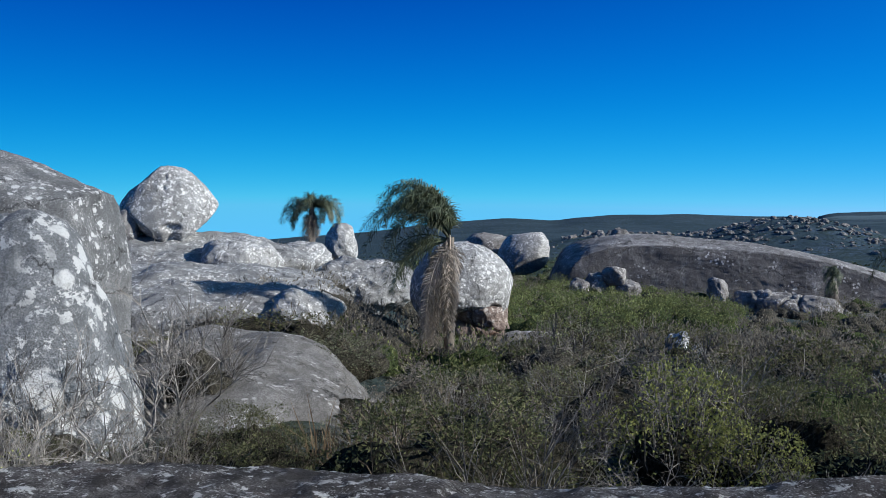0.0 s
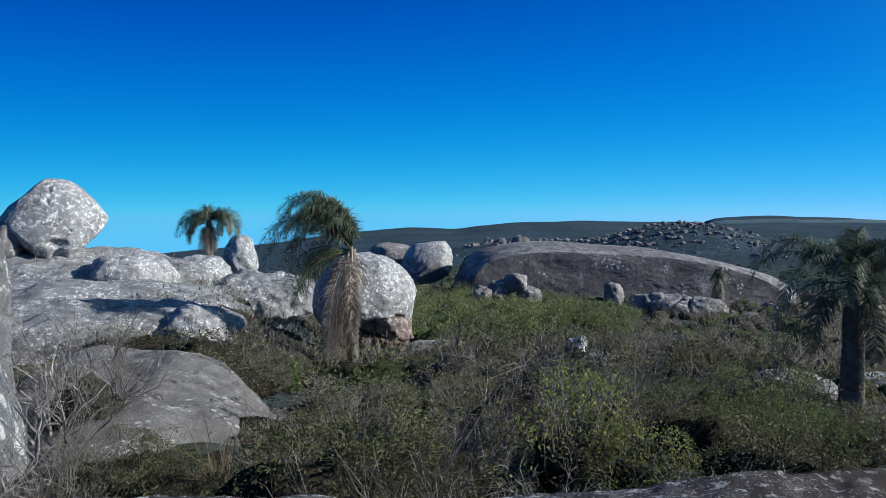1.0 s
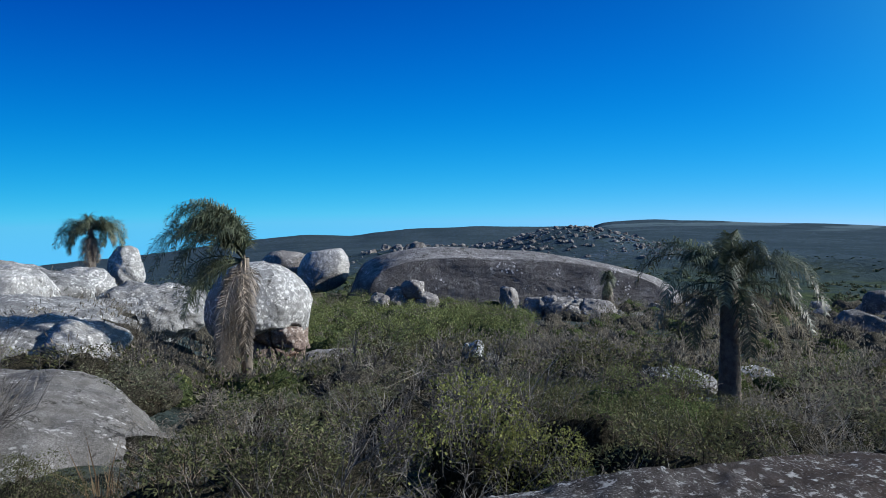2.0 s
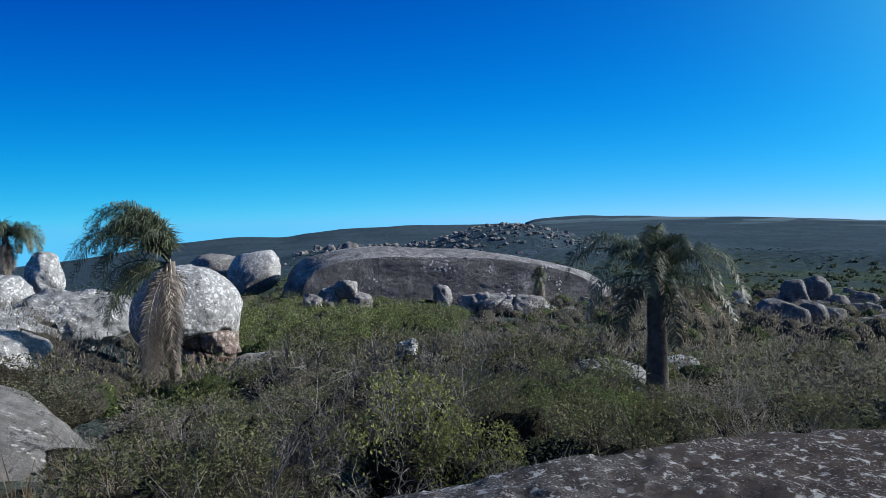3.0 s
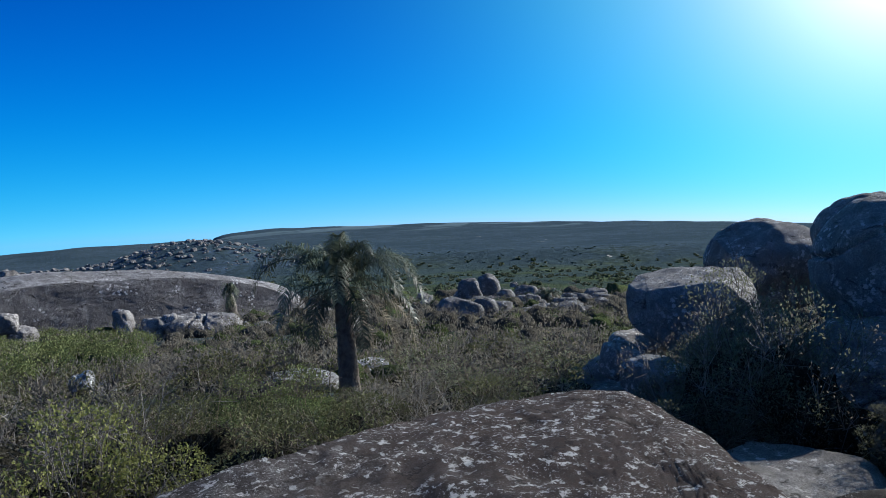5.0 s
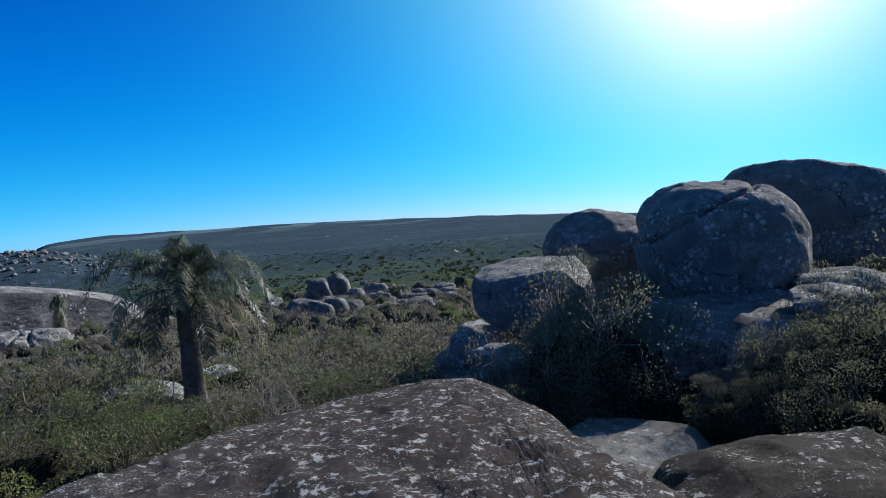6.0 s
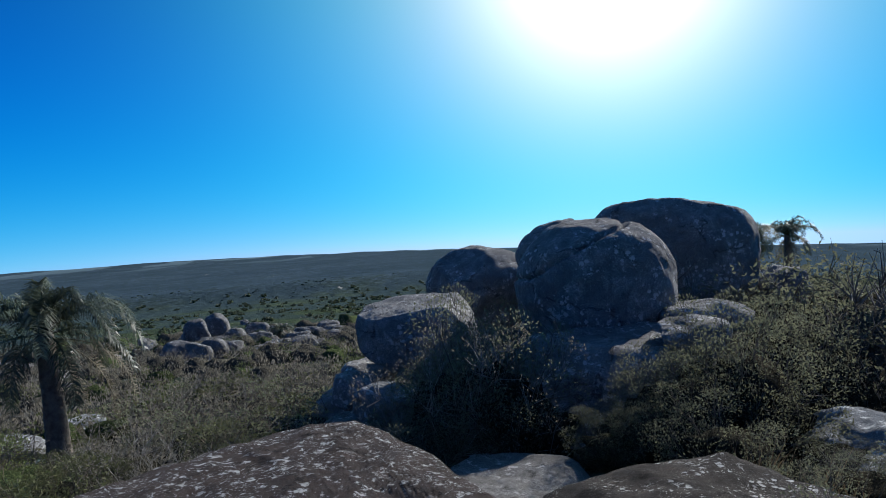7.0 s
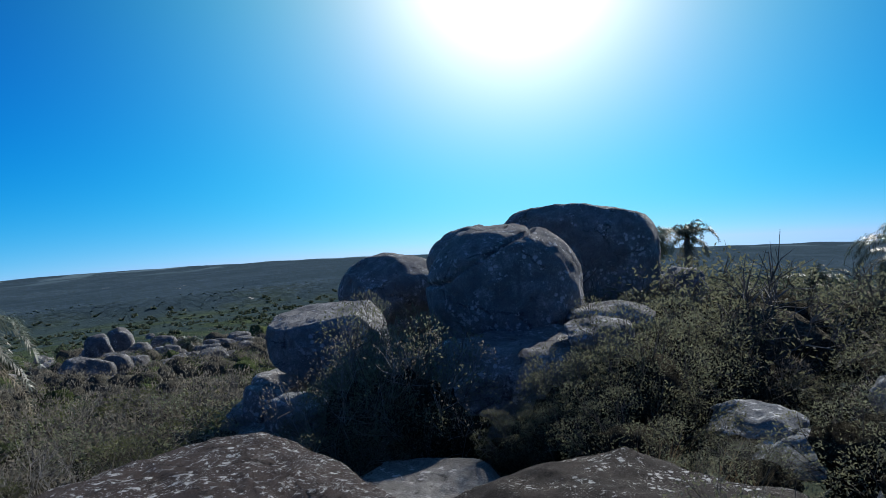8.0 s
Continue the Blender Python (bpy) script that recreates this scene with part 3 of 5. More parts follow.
boulder(-8.4, 14.5, -1.25, (4.6, 4.4, 5.9), "tall grey boulder standing behind the white-spotted one", ROCK_GREY, sub=6, power=3.4, seed=8, lump=0.05, facets=3, flakes=0.02, narrow=0.04, cuts=((0.3, 0, 0.95, 0.95),))
boulder(-14.0, 39.6, -1.0, (6.3, 4.6, 4.3), "great pale boulder balanced on the outcrop", ROCK_LIGHT, sub=6, narrow=0.42, power=2.15, seed=9, lump=0.03, facets=0, rough=0.05, lean=-0.02,
        cuts=((0.70, 0, -0.72, 0.62), (-0.62, 0, 0.78, 0.90), (-0.7, -0.2, -0.6, 0.74)), dents=((-0.25, 1.62, 0.13, 0.16, 0.2), (-0.42, 1.05, 0.13, 0.13, 0.2), (-0.05, -0.85, 0.45, 0.18, 0.3), (0.0, -1.5, 0.3, 0.5, 0.2)), name="balanced_boulder")
boulder(-15.7, 38.3, -1.9, (1.3, 1.6, 1.9), "dark wedge of rock under the balanced boulder", ROCK_DARK, sub=5, seed=10)
boulder(-13.0, 38.6, -4.75, (13.5, 7.0, 4.6), "broad granite outcrop carrying the balanced boulder", ROCK_SHELF, sub=6, seed=11, power=2.6, ledges=0.18, rough=0.12, flakes=0.04, facets=4, lump=0.08)
boulder(-9.7, 37.0, -3.7, (4.0, 4.0, 2.9), "whitish boulder at the end of the outcrop", ROCK_LIGHT, sub=6, seed=12, power=2.6, flakes=0.05, facets=9)
boulder(-7.9, 59.5, -5.2, (2.5, 3.0, 3.6), "upright pale boulder beside the distant palm", ROCK_LIGHT, sub=5, seed=13)
boulder(-8.0, 44.3, -4.5, (3.4, 3.0, 2.6), "pale rock below the distant palm", ROCK_LIGHT, sub=5, seed=14, flakes=0.05)
boulder(-4.6, 42.0, -5.4, (6.4, 5.0, 3.0), "low grey rocks among dry brush", ROCK_SHELF, sub=6, seed=15, ledges=0.2, rough=0.12, flakes=0.06, facets=10)
boulder(-10.6, 31.8, -4.75, (13.5, 9.0, 3.5), "stepped grey granite shelf", ROCK_SHELF, sub=6, seed=16, power=2.7, ledges=0.12, rough=0.12, lump=0.08, flakes=0.06, free=0.6, cracks=((0.2, 0.3, 1, 0.35, 0.12),))
boulder(-8.6, 26.8, -4.6, (10.5, 6.4, 3.6), "rounded granite ledge with an overhanging lip", ROCK_SHELF, sub=6, seed=17, power=2.9, ledges=0.16, rough=0.12, lump=0.09, flakes=0.04, free=0.6, cuts=((0.6, -0.3, -0.75, 0.7),))
boulder(-4.7, 26.0, -4.5, (2.2, 4.4, 3.0), "pale nose of the granite ledge", ROCK_LIGHT, sub=6, seed=18, lean=-0.3, flakes=0.06, power=2.6)
boulder(-4.2, 15.6, -4.85, (5.8, 12.8, 5.4), "long bare granite slab sloping into the brush", ROCK_SLAB, sub=6, seed=19, flakes=0.03, power=2.4, roll=12, facets=2, free=0.42, turn=12, tip=-3, lump=0.06)
FOOTPRINTS += [(-5.2, 20.0, 2.6), (-4.2, 15.6, 2.7), (-3.2, 11.6, 1.9)]

# the round boulder behind the palm, and the rocks across the hollow
boulder(0.82, 33.2, -4.05, (4.25, 4.2, 4.1), "round white-spotted boulder hollowed at its foot", ROCK_LIGHT, sub=6, seed=20, power=2.05, lump=0.03, facets=0, rough=0.05, flakes=0.03, narrow=-0.05, dents=((0.55, -1.15, 1.0, 0.55, 1.0), (1.35, -0.75, 0.3, 0.35, 0.5)), name="round_boulder")
boulder(1.35, 32.9, -5.6, (2.6, 2.9, 2.5), "rusty broken rock under the round boulder", granite("granite_rusty", (0.36, 0.29, 0.25), (0.17, 0.13, 0.115), (0.50, 0.46, 0.42), 0.35, 0.4, 0.8), sub=6, seed=21, flakes=0.12, power=4, rough=0.12, facets=12, ledges=0.12, lump=0.06, cracks=((0.3, 0, 1, 0.3, 0.3), (1, 0, 0.3, 0.1, 0.3)))
boulder(3.6, 31.2, -6.5, (4.4, 4.0, 1.9), "flat grey slab beside the round boulder", ROCK_MID, sub=5, seed=22)
boulder(8.2, 26.4, -4.95, (0.75, 0.9, 1.1), "jagged white stone among dry twigs", ROCK_PALE, sub=5, seed=23, rough=0.3, lump=0.3, facets=18, power=3.5, free=2.2)
boulder(8.9, 26.2, -5.25, (0.6, 0.8, 0.9), "small white stone among dry twigs", ROCK_PALE, sub=5, seed=24, rough=0.3, lump=0.3, facets=18, power=3.5, free=2.2)
boulder(10.0, 94.5, -9.9, (6.4, 5.0, 5.6), "egg-shaped pale boulder beside the whale-backed rock", ROCK_LIGHT, sub=5, seed=25, power=2.3, lean=0.25, lump=0.06)
boulder(5.9, 99.8, -10.4, (7.4, 5.0, 4.6), "low pale boulder behind the egg-shaped one", ROCK_FAR, sub=5, seed=26)
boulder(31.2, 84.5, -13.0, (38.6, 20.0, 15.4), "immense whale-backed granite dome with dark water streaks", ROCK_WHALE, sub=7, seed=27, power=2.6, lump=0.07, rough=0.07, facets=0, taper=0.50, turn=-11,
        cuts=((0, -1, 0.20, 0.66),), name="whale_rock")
boulder(15.4, 68.6, -8.75, (2.2, 2.0, 1.6), "squared pale block at the foot of the whale-backed rock", ROCK_FAR, sub=5, facets=12, rough=0.12, seed=28, power=4, turn=-20)
boulder(14.0, 68.9, -9.6, (2.1, 2.0, 2.0), "cracked block under the squared pale one", ROCK_FAR, sub=5, facets=12, rough=0.12, seed=281, power=3.4, turn=10)
boulder(12.3, 68.4, -9.9, (1.7, 1.8, 1.8), "small round boulder at the foot of the whale-backed rock", ROCK_FAR, sub=5, facets=5, rough=0.1, seed=29)
boulder(16.6, 68.2, -10.0, (2.0, 2.2, 1.8), "broken block at the foot of the whale-backed rock", ROCK_FAR, sub=5, facets=12, rough=0.15, seed=282, power=3.6, turn=30)
boulder(29.8, 63.2, -11.0, (7.4, 5.0, 2.9), "cracked rough ledge below the whale-backed rock", ROCK_FAR, sub=6, seed=30, power=3.0, turn=-32, rough=0.10, flakes=0.05, ledges=0.25, facets=16, cracks=((1, 0, 0.2, 0.2, 0.5), (1, 0, -0.2, -0.4, 0.5), (0.1, 0, 1, 0.1, 0.3)))
boulder(33.4, 62.0, -12.0, (4.4, 3.4, 2.0), "low broken rock beside the cracked ledge", ROCK_FAR, sub=5, seed=301, power=3.0, rough=0.2, facets=10)
boulder(24.3, 66.4, -10.6, (1.9, 2.4, 4.4), "leaning broken pillar against the whale-backed rock", ROCK_FAR, sub=5, facets=12, rough=0.08, seed=31, lean=-0.25)
boulder(26.0, 65.4, -10.9, (2.6, 2.4, 2.8), "jagged rock wedged beside the pillar", ROCK_FAR, sub=5, facets=14, rough=0.08, power=3.2, seed=311, lean=0.2)
boulder(27.4, 64.8, -10.2, (1.3, 1.5, 1.9), "small upright stone on the cracked ledge", ROCK_FAR, sub=4, facets=12, rough=0.15, power=3.2, seed=312)

boulder(13.29, 21.22, -4.88, (2.6, 1.8, 0.9), "low flat pale rock lying in dry brush", ROCK_SHELF, sub=5, seed=71, power=3, free=1.3)
boulder(18.60, 24.87, -5.97, (2.0, 1.6, 0.8), "low flat pale rock lying in dry brush", ROCK_SHELF, sub=5, seed=72, power=3, free=1.3)

# the boulder field beyond the second palm
for bx, by, bz, bw, bh, bs in ((63.2, 64.2, -12.3, 2.9, 4.6, 32), (68.4, 66.1, -12.2, 3.0, 4.0, 33), (56.3, 59.6, -14.1, 4.9, 4.2, 34), (58.9, 58.7, -14.0, 2.6, 3.6, 35),
                               (63.9, 60.4, -13.6, 2.6, 2.6, 36), (69.0, 64.0, -13.4, 2.8, 2.6, 37), (72.0, 63.0, -13.2, 3.2, 2.8, 38), (74.0, 62.0, -13.6, 2.4, 2.2, 39),
                               (67.3, 53.6, -13.8, 3.4, 2.4, 40), (69.0, 54.5, -13.9, 2.4, 1.9, 41), (77.5, 59.8, -14.3, 3.4, 2.2, 42), (80.5, 58.0, -14.4, 3.0, 2.0, 43), (83.0, 60.5, -14.4, 3.4, 2.3, 44), (75.0, 56.5, -14.5, 2.6, 1.8, 45)):
    boulder(bx, by, bz, (bw, bw * 0.9, bh), "grey weathered boulder in a scattered field", ROCK_FIELD, seed=bs, sub=4, lump=0.14, power=2.6, group="boulder field")

boulder(45.4, 47.4, -10.2, (4.2, 3.4, 3.2), "dark cleft boulder standing before the scattered field", ROCK_FIELD, seed=400, sub=5, lump=0.14, power=2.8, facets=10, group="boulder field")
boulder(47.6, 46.4, -10.3, (2.4, 2.2, 3.0), "dark cleft boulder standing before the scattered field", ROCK_FIELD, seed=401, sub=5, lump=0.14, power=2.8, facets=10, group="boulder field")
boulder(47.9, 44.9, -11.2, (1.5, 1.4, 1.3), "dark cleft boulder standing before the scattered field", ROCK_FIELD, seed=402, sub=5, lump=0.14, power=2.8, facets=10, group="boulder field")
field = random.Random(77)
for k in range(40):
    fa, fr = math.radians(field.uniform(43.6, 54.5)), field.uniform(70, 97)
    fx, fy, fs = fr * math.sin(fa), fr * math.cos(fa), field.uniform(1.0, 2.2) * (1.3 if k < 6 else 1.0)
    boulder(fx, fy, float(ground_z(fx, fy)) + fs * 0.22, (fs * field.uniform(0.9, 1.4), fs, fs * field.uniform(0.65, 1.0)), "grey weathered boulder in a scattered field",
            ROCK_FIELD, seed=300 + k, sub=4, lump=0.16, power=3.2, facets=12, turn=field.uniform(0, 360), group="boulder field")

# the flat-topped boulder and the great domes
boulder(16.64, 9.14, -1.58, (3.00, 2.50, 2.55), "flat-topped boulder undercut at its foot", ROCK_DARK, sub=6, seed=50, power=2.5, lump=0.05, cuts=((-0.12, -0.1, 1, 0.58), (-0.55, 0, -0.8, 0.75)), name="flat_topped_boulder")
boulder(14.9, 9.1, -4.4, (3.0, 5.0, 2.6), "rock platform below the flat-topped boulder", ROCK_DARK, sub=6, seed=54, power=3, flakes=0.05)
boulder(13.65, 8.40, -2.48, (1.15, 1.2, 0.85), "grey rounded rock below the flat-topped boulder", ROCK_SHELF, sub=5, seed=51, power=2.8)
boulder(14.17, 9.43, -2.40, (1.0, 1.1, 0.75), "dark split rock below the flat-topped boulder", ROCK_DARK, sub=5, seed=52, power=3, cracks=((1, 0, 0.3, 0.1, 0.1),))
boulder(13.6, 7.6, -2.50, (0.7, 0.9, 0.7), "small dark rock at the foot of the platform", ROCK_DARK, sub=5, seed=511, power=3)
boulder(16.9, 10.7, -2.75, (1.5, 1.8, 0.85), "pale sloping slab behind the platform", ROCK_MID, sub=5, seed=53, power=3)
boulder(16.9, 11.0, -4.0, (2.6, 2.4, 2.0), "grey rock under the sloping slab", ROCK_DARK, sub=5, seed=531, power=3)
boulder(16.39, 4.51, -0.36, (3.44, 3.00, 2.94), "huge dark rounded boulder in shade", ROCK_DARK, sub=6, seed=55, power=2.3, lump=0.05, cracks=((-0.5, 0, 0.85, 0.62, 0.15),), name="dome_boulder")
boulder(18.52, 5.94, -0.10, (2.25, 2.25, 2.25), "dark rounded boulder wedged behind the dome", ROCK_DARK, sub=5, seed=56, power=2.3)
boulder(22.27, 4.00, -0.23, (4.51, 3.38, 3.51), "great flat-crowned boulder against the sky", ROCK_DARK, sub=6, seed=57, power=3.0, lump=0.05, cuts=((0.25, 0, 1, 0.9),), name="dome_boulder")
boulder(22.90, 10.26, -1.26, (3.62, 3.13, 2.75), "low dark dome of rock", ROCK_DARK, sub=5, seed=58, power=2.2)
boulder(14.6, 4.0, -2.75, (5.0, 3.8, 3.5), "shadowed rock base under the domes", ROCK_DARK, sub=6, seed=59, power=3.6, facets=5, lump=0.07)
boulder(14.4, 2.15, -0.95, (1.3, 1.4, 0.6), "thin rock shelf beside the domes", ROCK_DARK, sub=5, seed=60, power=3)
boulder(16.3, 2.3, -0.95, (2.0, 1.5, 0.6), "second thin rock shelf beside the domes", ROCK_DARK, sub=5, seed=61, power=3)
boulder(23.84, 1.38, -1.32, (1.63, 1.50, 1.38), "round dark boulder half hidden in bushes", ROCK_DARK, sub=5, seed=62)
boulder(13.66, -0.44, -2.30, (1.6, 1.9, 0.55), "pale lichen-covered rock among bushes", ROCK_PALE, sub=5, seed=63, lump=0.2)
boulder(12.62, -1.40, -2.41, (2.1, 1.8, 0.5), "low pale rock among bushes", ROCK_PALE, sub=5, seed=64, lump=0.2)
boulder(20.0, -3.1, -3.2, (3.0, 2.6, 1.2), "grey slab under the bushes", ROCK_MID, sub=5, seed=65)
boulder(14.94, -2.94, -2.08, (1.2, 1.2, 0.8), "grey rock at the edge of the bushes", ROCK_MID, sub=5, seed=66)
boulder(9.01, -2.01, -1.79, (0.8, 0.9, 0.7), "pale rock at the edge of the brush", ROCK_PALE, sub=5, seed=67)


def rock_scatter(name, label, cx, cy, along, across, turn, count, lo, hi, seed):
    """Many small boulders over a hill, too many to count."""
    rng = random.Random(seed)
    base, tri = ico(2)
    V, Fc, n = [], [], 0
    a = math.radians(turn)
    for _ in range(count):
        u, v = rng.gauss(0, along), rng.gauss(0, across)
        x, y = cx + u * math.sin(a) + v * math.cos(a), cy + u * math.cos(a) - v * math.sin(a)
        s = lo + (hi - lo) * rng.random() ** 2.5
        k = np.array([rng.uniform(0.8, 1.4), rng.uniform(0.8, 1.2), rng.uniform(0.6, 1.0)]) * s
        dent = np.array([1 + 0.5 * noise.noise(tuple(p * 1.7 + rng.random() * 0.01 + len(V))) for p in base])
        p = base * dent[:, None] * k
        c, w = math.cos(rng.random() * 6.3), math.sin(rng.random() * 6.3)
        p = p + np.array([x, y, float(ground_z(x, y)) + s * 0.1])
        V.append(p)
        Fc.append(tri + n)
        n += len(base)
    me = mesh_of(name, np.concatenate(V), np.concatenate(Fc), ROCK_HILL)
    return tagged(new(name, me), label, "rocks", kind="stuff")


rock_scatter("hill_rocks", "countless pale boulders strewn over a scrubby hill", 140, 303, 34, 26, 113, 760, 0.3, 1.35, 1)
rock_scatter("ridge_rocks", "pale boulders along a low ridge", 88, 368, 30, 12, 105, 70, 0.7, 3.0, 2)
rock_scatter("slope_rocks", "scattered small rocks on the scrubby slope", 60, 75, 24, 14, 60, 90, 0.3, 1.3, 3)


# ---- plants ----
def prisms(segs):
    """Three-sided twigs from rows of start, end and the two radii."""
    s = np.array([(*a, *b, ra, rb) for a, b, ra, rb in segs])
    a, b, ra, rb = s[:, 0:3], s[:, 3:6], s[:, 6], s[:, 7]
    d = b - a
    d /= np.linalg.norm(d, axis=1, keepdims=True) + 1e-9
    ref = np.where(np.abs(d[:, 2:3]) > 0.9, np.array([[1.0, 0, 0]]), np.array([[0, 0, 1.0]]))
    u = np.cross(d, ref)
    u /= np.linalg.norm(u, axis=1, keepdims=True) + 1e-9
    w = np.cross(d, u)
    ring = [u * math.cos(t) + w * math.sin(t) for t in (0, 2.094, 4.189)]
    verts = np.stack([a + ring[i] * ra[:, None] for i in range(3)] + [b + ring[i] * rb[:, None] for i in range(3)], 1)
    base = np.arange(len(s))[:, None, None] * 6
    faces = base + np.array([[0, 1, 4, 3], [1, 2, 5, 4], [2, 0, 3, 5]])[None]
    return verts.reshape(-1, 3), faces.reshape(-1, 4)


def grow(rng, p, d, length, radius, depth, segs, tips, kids=3, spread=0.7, lift=0.08, steps=3, bend=0.22):
    """One branch with its side branches."""
    points = [p]
    for k in range(steps):
        d = d + np.array([rng.gauss(0, bend), rng.gauss(0, bend), rng.gauss(lift, bend * 0.6)])
        d = d / np.linalg.norm(d)
        q = p + d * length / steps
        segs.append((p, q, radius * (1 - 0.5 * k / steps), radius * (1 - 0.5 * (k + 1) / steps)))
        p = q
        points.append(p)
    if depth == 0:
        tips.append((p, d))
        return
    for k in range(kids):
        at = points[1 + (k + rng.randrange(steps)) % steps]
        side = np.array([rng.gauss(0, 1), rng.gauss(0, 1), rng.gauss(0.25, 0.6)])
        e = d + side / np.linalg.norm(side) * spread * rng.uniform(0.7, 1.4)
        grow(rng, at, e / np.linalg.norm(e), length * rng.uniform(0.5, 0.75), radius * 0.5, depth - 1, segs, tips, kids, spread, lift, steps, bend)


def leaves_at(rng, centers, dirs, size, long=1.8):
    """Folded diamond leaves: a place and a heading each."""
    n = len(centers)
    g = np.random.RandomState(rng.randrange(1 << 30))
    f = dirs + g.normal(0, 0.75, (n, 3))
    f /= np.linalg.norm(f, axis=1, keepdims=True)
    s = np.cross(f, g.normal(0, 1, (n, 3)))
    s /= np.linalg.norm(s, axis=1, keepdims=True) + 1e-9
    nrm = np.cross(f, s)
    z = size * g.uniform(0.6, 1.3, n)[:, None]
    verts = np.stack([centers, centers + f * z * long * 0.5 + s * z * 0.5 + nrm * z * 0.12,
                      centers + f * z * long, centers + f * z * long * 0.5 - s * z * 0.5 + nrm * z * 0.12], 1)
    faces = np.arange(n)[:, None] * 4 + np.array([[0, 1, 2, 3]])
    return verts.reshape(-1, 3), faces


def shrub(name, label, twig, leaf, seed, height=1.2, wide=0.8, clumps=16, twigs=5, reach=0.24, leaves=60, size=0.028, long=1.8, puff=0.26, radius=0.014, fine=0.0035, shell=0.62, core=0.62, group="", inside=None):
    """A rounded bush: boughs fan out from the foot to lobes of twigs and small leaves set over a dome."""
    rng = random.Random(seed)
    g = np.random.RandomState(seed)
    segs, cen, out = [], [], []
    for k in range(clumps):
        a, u = 6.283 * (k * 0.618 + 0.1 * rng.random()), rng.random()
        lift = 0.10 + 0.90 * u
        flat = math.sqrt(max(0.0, 1 - lift * lift))
        s = (shell + (1 - shell) * rng.random() ** 0.6) * rng.uniform(0.82, 1.12)
        c = np.array([math.cos(a) * flat * wide * s, math.sin(a) * flat * wide * s, height * (0.18 + 0.78 * lift) * s])
        foot = np.array([rng.gauss(0, 0.05), rng.gauss(0, 0.05), -0.12])
        knee = foot * 0.5 + c * 0.5 + np.array([rng.gauss(0, 0.07), rng.gauss(0, 0.07), -0.06 + rng.gauss(0, 0.04)])
        segs += [(foot, knee, radius, radius * 0.65), (knee, c, radius * 0.65, radius * 0.3)]
        d = c - np.array([0, 0, height * 0.15])
        d = d / np.linalg.norm(d)
        for _ in range(twigs):
            e = d * 0.9 + g.normal(0, 0.65, 3) + np.array([0, 0, 0.3])
            e = e / np.linalg.norm(e)
            at = c - d * rng.uniform(0, 0.16)
            mid = at + e * reach * rng.uniform(0.4, 0.7)
            segs.append((at, mid, fine * 1.6, fine))
            segs.append((mid, mid + (e + g.normal(0, 0.4, 3)) * reach * rng.uniform(0.3, 0.6), fine, fine * 0.5))
        cen.append(c)
        out.append(d)
    root = new(name)
    v, f = prisms(segs)
    tagged(part_mesh("brushwood", mesh_of(name + "_wood", v, f, twig), root), kind="stuff")
    # an added dark lump in the middle, for the shade between the leaves
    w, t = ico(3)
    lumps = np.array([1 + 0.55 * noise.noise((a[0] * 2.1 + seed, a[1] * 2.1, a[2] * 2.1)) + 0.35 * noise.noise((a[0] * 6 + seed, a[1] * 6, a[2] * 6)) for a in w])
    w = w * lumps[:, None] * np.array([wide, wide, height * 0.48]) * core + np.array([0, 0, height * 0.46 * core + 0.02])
    part_mesh("thicket", mesh_of(name + "_inside", w, t, inside or SHADE_CORE, True), root)
    if leaf is not None:
        c = np.repeat(np.array(cen), leaves, 0)
        around = g.normal(0, 1, c.shape) + np.repeat(np.array(out), leaves, 0) * 0.8
        around = around / np.linalg.norm(around, axis=1, keepdims=True)
        lobe = np.repeat(puff * g.uniform(0.7, 1.25, len(cen)), leaves)[:, None]
        c = c + around * lobe * (0.55 + 0.55 * g.random_sample((len(c), 1)) ** 0.5) * np.array([1, 1, 0.8])
        keep = c[:, 2] > 0.0
        v, f = leaves_at(rng, c[keep], around[keep], size, long)
        tagged(part_mesh("foliage", mesh_of(name + "_foliage", v, f, leaf), root), kind="stuff")
    return tagged(root, label, "bush", group)


def dead_shrub(name, label, seed, height, group):
    """Long crooked bare branches."""
    rng = random.Random(seed)
    segs, tips = [], []
    for k in range(6):
        a = 6.283 * (k + rng.random()) / 6
        d = np.array([math.cos(a) * 0.6 * rng.random(), math.sin(a) * 0.6 * rng.random(), 1.0])
        grow(rng, np.array([rng.gauss(0, 0.07), rng.gauss(0, 0.07), -0.1]), d / np.linalg.norm(d), height * rng.uniform(0.35, 0.6), 0.022, 3, segs, tips, 3, 0.85, 0.04, 3, 0.3)
    v, f = prisms(segs)
    v = v * (height / max(t[0][2] for t in tips))
    root = new(name)
    tagged(part_mesh("brushwood", mesh_of(name + "_wood", v, f, TWIG_PALE), root), kind="stuff")
    return tagged(root, label, "bush", group)


